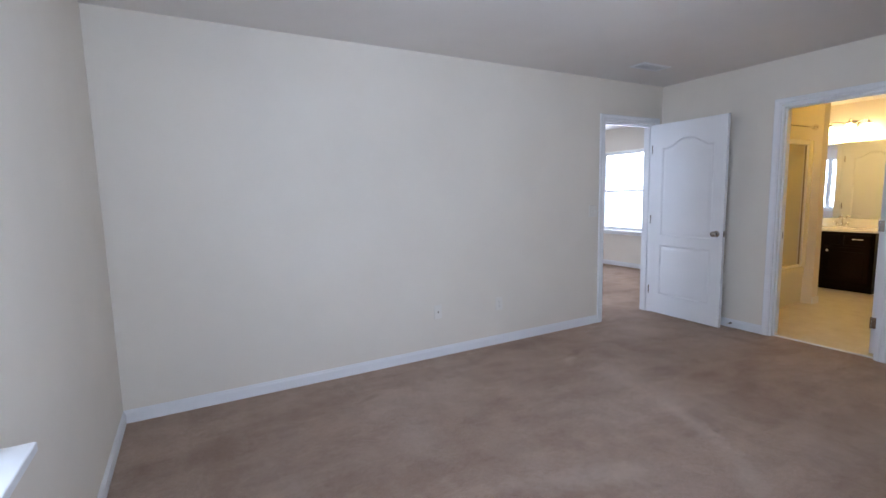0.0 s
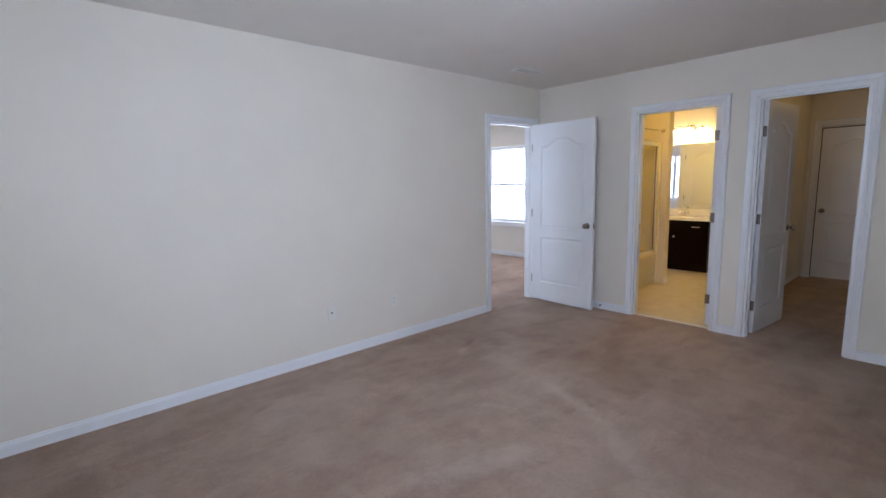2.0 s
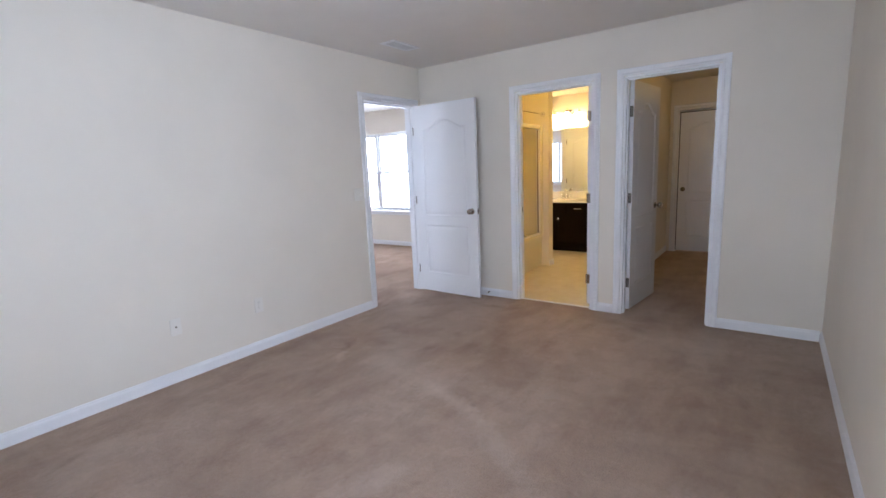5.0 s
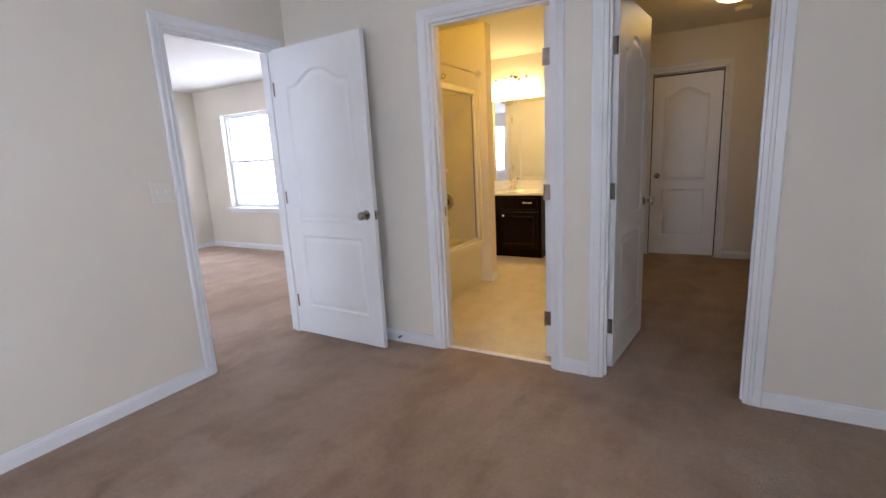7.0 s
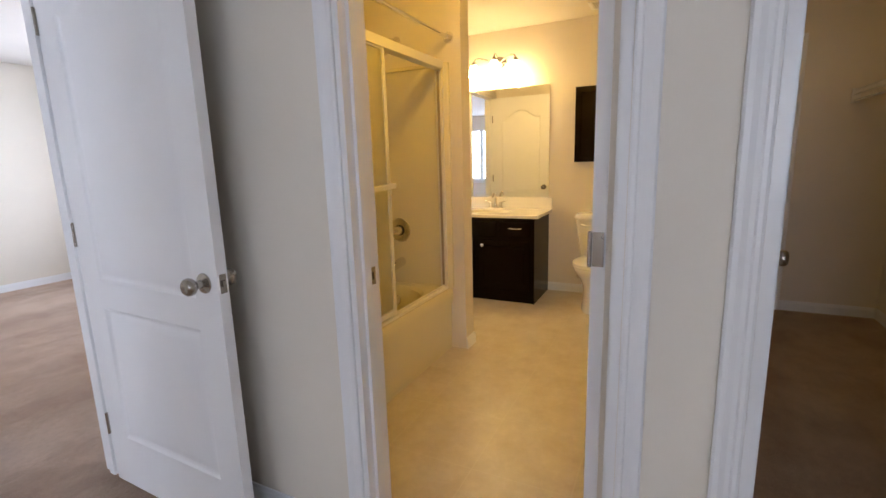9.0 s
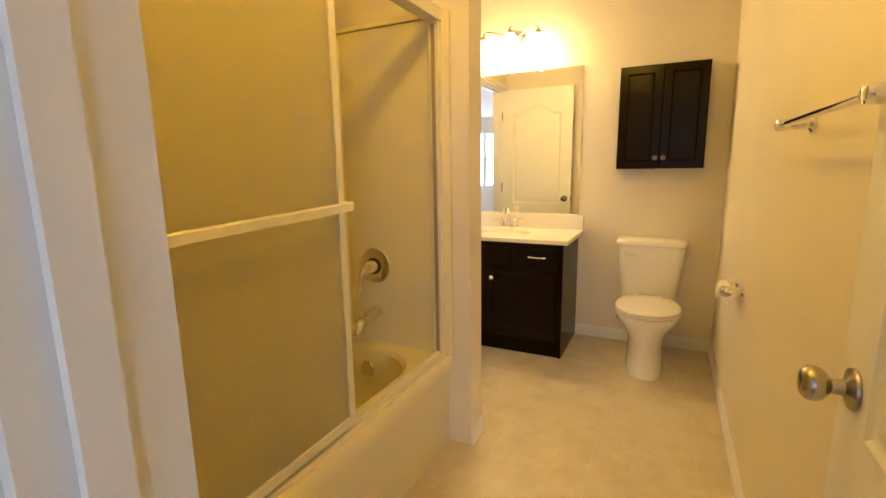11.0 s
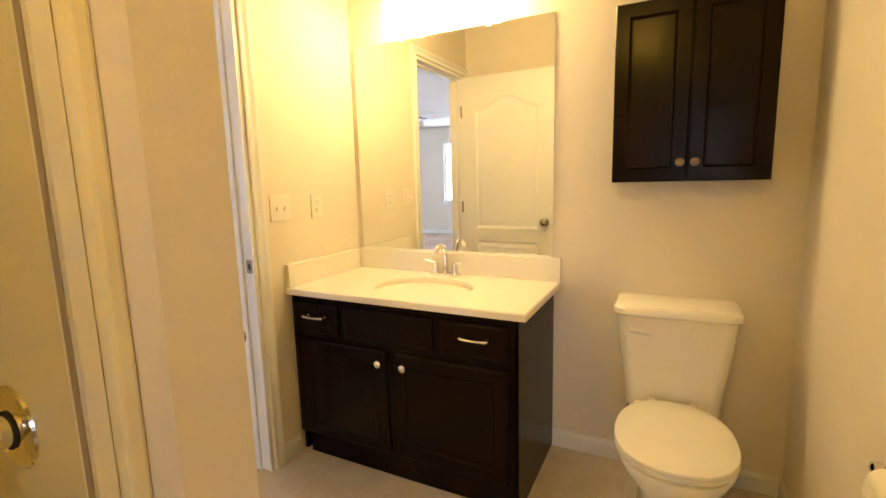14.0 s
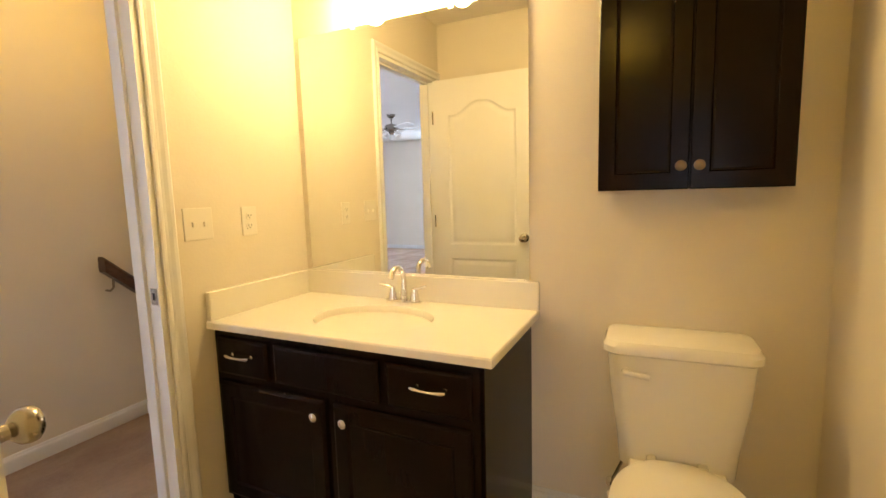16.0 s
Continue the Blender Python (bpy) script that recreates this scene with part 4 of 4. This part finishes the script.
# ---- toilet ----
TYC = 1.905
root = thing("toilet", "white porcelain two-piece toilet with lid closed", "toilet", (BATH_E, TYC + 0.006, 0), turn=2.0)
# local -x points away from the wall


def squash(cx0, rx0, ry0, z, egg=0.0, power=2.0):
    return oval(cx0, 0, rx0, ry0, z * 0.955, 44, power, egg)


bm = rings(bmesh.new(), [squash(-0.39, 0.245, 0.112, 0.0, 0.10, 2.6), squash(-0.39, 0.245, 0.112, 0.02, 0.10, 2.6), squash(-0.388, 0.236, 0.106, 0.06, 0.10, 2.5), squash(-0.385, 0.230, 0.103, 0.16, 0.12, 2.4), squash(-0.390, 0.235, 0.110, 0.23, 0.12, 2.3), squash(-0.405, 0.255, 0.138, 0.30, 0.06, 2.2), squash(-0.420, 0.262, 0.172, 0.355, -0.02, 2.2), squash(-0.425, 0.265, 0.183, 0.385, -0.03, 2.2), squash(-0.425, 0.262, 0.182, 0.398, -0.03, 2.2)])
part("bowl", bm, M_PORC, root, smooth=True)
part("bowl_shelf", rings(bmesh.new(), [rect_loop(-0.27, -0.03, -0.10, 0.10, 0.22, 0.03), rect_loop(-0.28, -0.025, -0.125, 0.125, 0.33, 0.03), rect_loop(-0.28, -0.02, -0.135, 0.135, 0.384, 0.03), rect_loop(-0.275, -0.025, -0.13, 0.13, 0.392, 0.03)]), M_PORC, root, smooth=True)
bm = rings(bmesh.new(), [squash(-0.440, 0.232, 0.180, 0.400, -0.05, 2.3), squash(-0.440, 0.236, 0.184, 0.404, -0.05, 2.3), squash(-0.440, 0.236, 0.184, 0.414, -0.05, 2.3), squash(-0.440, 0.230, 0.178, 0.419, -0.05, 2.3)])
part("seat", bm, M_PORC, root, smooth=True)
bm = rings(bmesh.new(), [squash(-0.442, 0.232, 0.180, 0.4205, -0.05, 2.3), squash(-0.442, 0.236, 0.184, 0.425, -0.05, 2.3), squash(-0.442, 0.234, 0.182, 0.433, -0.05, 2.3), squash(-0.442, 0.215, 0.165, 0.439, -0.05, 2.3), squash(-0.442, 0.12, 0.09, 0.442, -0.05, 2.3)])
part("lid", bm, M_PORC, root, smooth=True)
for y in (-0.07, 0.07):
    part("seat_hinge", boxes((-0.225, -0.190, y - 0.014, y + 0.014, 0.390, 0.416), bevel=0.005), M_PORC, root)
bm = rings(bmesh.new(), [rect_loop(-0.195, -0.022, -0.165, 0.165, 0.366, 0.045), rect_loop(-0.200, -0.018, -0.172, 0.172, 0.45, 0.045), rect_loop(-0.210, -0.014, -0.196, 0.196, 0.62, 0.045), rect_loop(-0.213, -0.012, -0.204, 0.204, 0.735, 0.045)])
part("tank", bm, M_PORC, root, smooth=True)
bm = rings(bmesh.new(), [rect_loop(-0.218, -0.008, -0.210, 0.210, 0.735, 0.05), rect_loop(-0.226, -0.006, -0.217, 0.217, 0.742, 0.05), rect_loop(-0.226, -0.006, -0.217, 0.217, 0.762, 0.05), rect_loop(-0.216, -0.010, -0.208, 0.208, 0.777, 0.05), rect_loop(-0.17, -0.04, -0.16, 0.16, 0.783, 0.04)])
part("tank_lid", bm, M_PORC, root, smooth=True)
bm = lathe([(0.012, 0), (0.011, 0.014)], Matrix.Translation((-0.209, 0.150, 0.685)) @ Matrix.Rotation(radians(-90), 4, "Y"), 16)
tube([(-0.228, 0.155, 0.685), (-0.230, 0.125, 0.683), (-0.229, 0.082, 0.678)], 0.006, 10, bm, [0.009, 0.0075, 0.0085])
part("flush_lever", bm, M_PORC, root, "white flush lever", smooth=True)
for y in (-0.095, 0.095):
    part("bolt_cap", lathe([(0.014, 0), (0.013, 0.012), (0.006, 0.018)], Matrix.Translation((-0.33, y * 1.02, 0.018)), 14), M_PORC, root, smooth=True)

root = thing("supply_line", "chrome water stop and braided line behind the toilet", "pipe", (BATH_E, 2.10, 0.17))
part("stop_valve", lathe([(0.026, -0.001), (0.024, 0.006), (0.009, 0.009), (0.009, 0.050), (0.014, 0.052), (0.014, 0.070)], mx, 20), M_CHROME, root, smooth=True)
part("hose", tube([(-0.06, 0, 0), (-0.07, -0.005, 0.06), (-0.08, -0.04, 0.15), (-0.09, -0.06, 0.245)], 0.005, 10), M_NICKEL, root, smooth=True)

# ---- south wall of the bathroom ----
root = thing("towel_bar", "chrome towel bar on the cream wall", "towel bar", (0, BATH_S, 1.36))
my = Matrix.Rotation(radians(-90), 4, "X")
for x in (5.555, 6.160):
    bm = lathe([(0.026, -0.001), (0.025, 0.008), (0.014, 0.014), (0.011, 0.050), (0.015, 0.056), (0.015, 0.078), (0.008, 0.082)], Matrix.Translation((x, 0, 0)) @ my, 22)
    part("post", bm, M_CHROME, root, smooth=True)
part("bar", tube([(5.53, 0.066, 0), (6.185, 0.066, 0)], 0.008, 14), M_CHROME, root, smooth=True)

root = thing("toilet_roll_holder", "chrome toilet paper holder on the wall", "paper holder", (7.065, BATH_S, 0.715))
for x in (-0.085, 0.085):
    part("post", lathe([(0.022, -0.001), (0.021, 0.008), (0.012, 0.013), (0.010, 0.055), (0.014, 0.060), (0.013, 0.074), (0.006, 0.078)], Matrix.Translation((x, 0, 0)) @ my, 20), M_CHROME, root, smooth=True)
part("spindle", tube([(-0.08, 0.064, 0), (0.08, 0.064, 0)], 0.007, 12), M_CHROME, root, smooth=True)
root = thing("toilet_roll", "nearly used white toilet paper roll on its holder", "toilet paper", (7.065, BATH_S + 0.064, 0.707))
bm = bmesh.new()
ringp = [(0.020, -0.052), (0.028, -0.052), (0.029, -0.050), (0.029, 0.050), (0.028, 0.052), (0.020, 0.052)]
loops = [[Vector((h, r * math.cos(2 * math.pi * i / 28), r * math.sin(2 * math.pi * i / 28))) for i in range(28)] for r, h in ringp]
rings(bm, loops + [loops[0]], cap0=False, cap1=False)
bmesh.ops.remove_doubles(bm, verts=bm.verts, dist=1e-6)
part("paper", bm, M_PAPER, root, smooth=True)
bm = rings(bmesh.new(), [[(x, 0.0285 + w, 0.0), (x, 0.031 + w, -0.02), (x, 0.029 + w, -0.042), (x, 0.028 + w, -0.042), (x, 0.0295 + w, -0.02), (x, 0.0275 + w, 0.0)] for x, w in ((-0.051, 0), (0.0, 0.002), (0.051, 0.001))])
part("loose_sheet", bm, M_PAPER, root)

plate("light_switch", (7.583, BATH_N, 1.160), 0, "double switch", "white double toggle switch beside the vanity")
plate("wall_outlet", (7.812, BATH_N, 1.156), 0, "outlet", "white duplex outlet beside the mirror")
for nm, lab, x, y, z, dims in (("strike_plate", "satin nickel strike plate in the stair door jamb", STAIR_DOOR[1] - 0.0155, BATH_N + 0.022, 0.927, "x"), ("strike_plate", "satin nickel strike plate in the bathroom door jamb", 4.905, BATH_DOOR[1] - 0.0155, 0.927, "y")):
    bm = boxes((-0.0015, 0.001, -0.016, 0.016, -0.028, 0.028), bevel=0.0005) if dims == "x" else boxes((-0.016, 0.016, -0.0015, 0.001, -0.028, 0.028), bevel=0.0005)
    root = thing(nm, lab, "strike plate", (x, y, z), "strike plates")
    part("plate", bm, M_NICKEL, root)
    bm = boxes((-0.0018, -0.0012, -0.006, 0.006, -0.012, 0.012)) if dims == "x" else boxes((-0.006, 0.006, -0.0018, -0.0012, -0.012, 0.012))
    part("slot", bm, M_DARK, root)

root = thing("door_stop", "coiled spring door stop on the baseboard", "door stop", (BED_E - 0.012, 2.545, 0.045))
part("spring", tube([(0.002 - 0.05 * t / 60, 0.007 * math.cos(t * 0.9), 0.007 * math.sin(t * 0.9)) for t in range(61)], 0.0018, 6), M_NICKEL, root, smooth=True)
part("tip", lathe([(0.008, 0.048), (0.009, 0.052), (0.009, 0.062), (0.005, 0.065)], mx, 14), M_PLASTIC, root, "white rubber tip", smooth=True)

# ---- stair hall and loft ----
# dome and lamp added out of view to warm the stair hall
root = thing("ceiling_light", "unseen frosted dome light added to warm the stair hall", "ceiling light", (7.62, 4.15, H))
part("base_plate", lathe([(0.15, -0.001), (0.15, 0.018), (0.14, 0.022)], dn, 32), M_TRIM, root, smooth=True)
part("diffuser", lathe([(0.138, 0.020), (0.132, 0.045), (0.110, 0.070), (0.070, 0.088), (0.015, 0.095)], dn, 32), M_DOME, root, "glowing frosted glass dome", smooth=True)
bulb_lamp("stair_hall_fill", (7.62, 4.15, H - 0.16), 8, WARM, 0.09)
root = thing("handrail", "dark stained wooden stair handrail on the wall", "handrail", (0, HALL_N, 0))
bm = bmesh.new()
prof = [(-0.022, -0.028), (0.022, -0.028), (0.026, -0.010), (0.022, 0.010), (0.026, 0.022), (0.016, 0.032), (-0.016, 0.032), (-0.026, 0.022), (-0.022, 0.010), (-0.026, -0.010)]
slope = -0.90
rings(bm, [[(x, -0.075 + a * 1.25, 0.905 + slope * (x - 7.88) * k + b * 1.35) for a, b in prof] for x, k in ((7.862, 1), (7.89, 1), (8.02, 1), (8.055, 1))])
part("rail", bm, M_RAIL, root)
part("bracket", tube([(7.91, 0.001, 0.770), (7.91, -0.04, 0.770), (7.91, -0.07, 0.790), (7.91, -0.075, 0.850)], 0.006, 10), M_NICKEL, root, "metal rail bracket", smooth=True)

FX, FYY = 3.57, 5.72
root = thing("ceiling_fan", "nickel ceiling fan with pale blades and light kit", "ceiling fan", (FX, FYY, H))
part("canopy", lathe([(0.065, -0.001), (0.064, 0.02), (0.040, 0.05), (0.014, 0.058)], dn, 28), M_NICKEL, root, smooth=True)
part("downrod", lathe([(0.011, 0.05), (0.011, 0.16)], dn, 14), M_NICKEL, root, smooth=True)
part("motor_housing", lathe([(0.03, 0.14), (0.09, 0.155), (0.105, 0.18), (0.105, 0.225), (0.08, 0.25), (0.05, 0.262)], dn, 32), M_NICKEL, root, smooth=True)
for k in range(5):
    r = Matrix.Rotation(radians(72 * k + 15), 4, "Z")
    bm = rings(bmesh.new(), [[r @ Vector((x, y * 1.0, -0.215 + y * 0.18)) + Vector((0, 0, z)) for y, z in ((-w, -0.003), (w, -0.003), (w, 0.003), (-w, 0.003))] for x, w in ((0.17, 0.045), (0.20, 0.058), (0.42, 0.068), (0.60, 0.066), (0.635, 0.045))])
    bl = part("blade", bm, M_TRIM, root)
    part("blade_iron", tube([r @ Vector((0.09, 0, -0.20)), r @ Vector((0.14, 0, -0.222)), r @ Vector((0.21, 0, -0.221))], 0.008, 8), M_NICKEL, bl, "nickel blade bracket")
for k in range(3):
    r = Matrix.Rotation(radians(120 * k + 40), 4, "Z")
    m = Matrix.Translation(r @ Vector((0.075, 0, -0.275))) @ r @ Matrix.Rotation(radians(140), 4, "Y")
    part("shade", lathe([(0.018, 0), (0.034, 0.03), (0.048, 0.075), (0.052, 0.085)], m, 20), M_PORC, root, "frosted glass shade", smooth=True)
part("light_kit", lathe([(0.045, 0.258), (0.050, 0.275), (0.030, 0.300), (0.008, 0.305)], dn, 24), M_NICKEL, root, smooth=True)
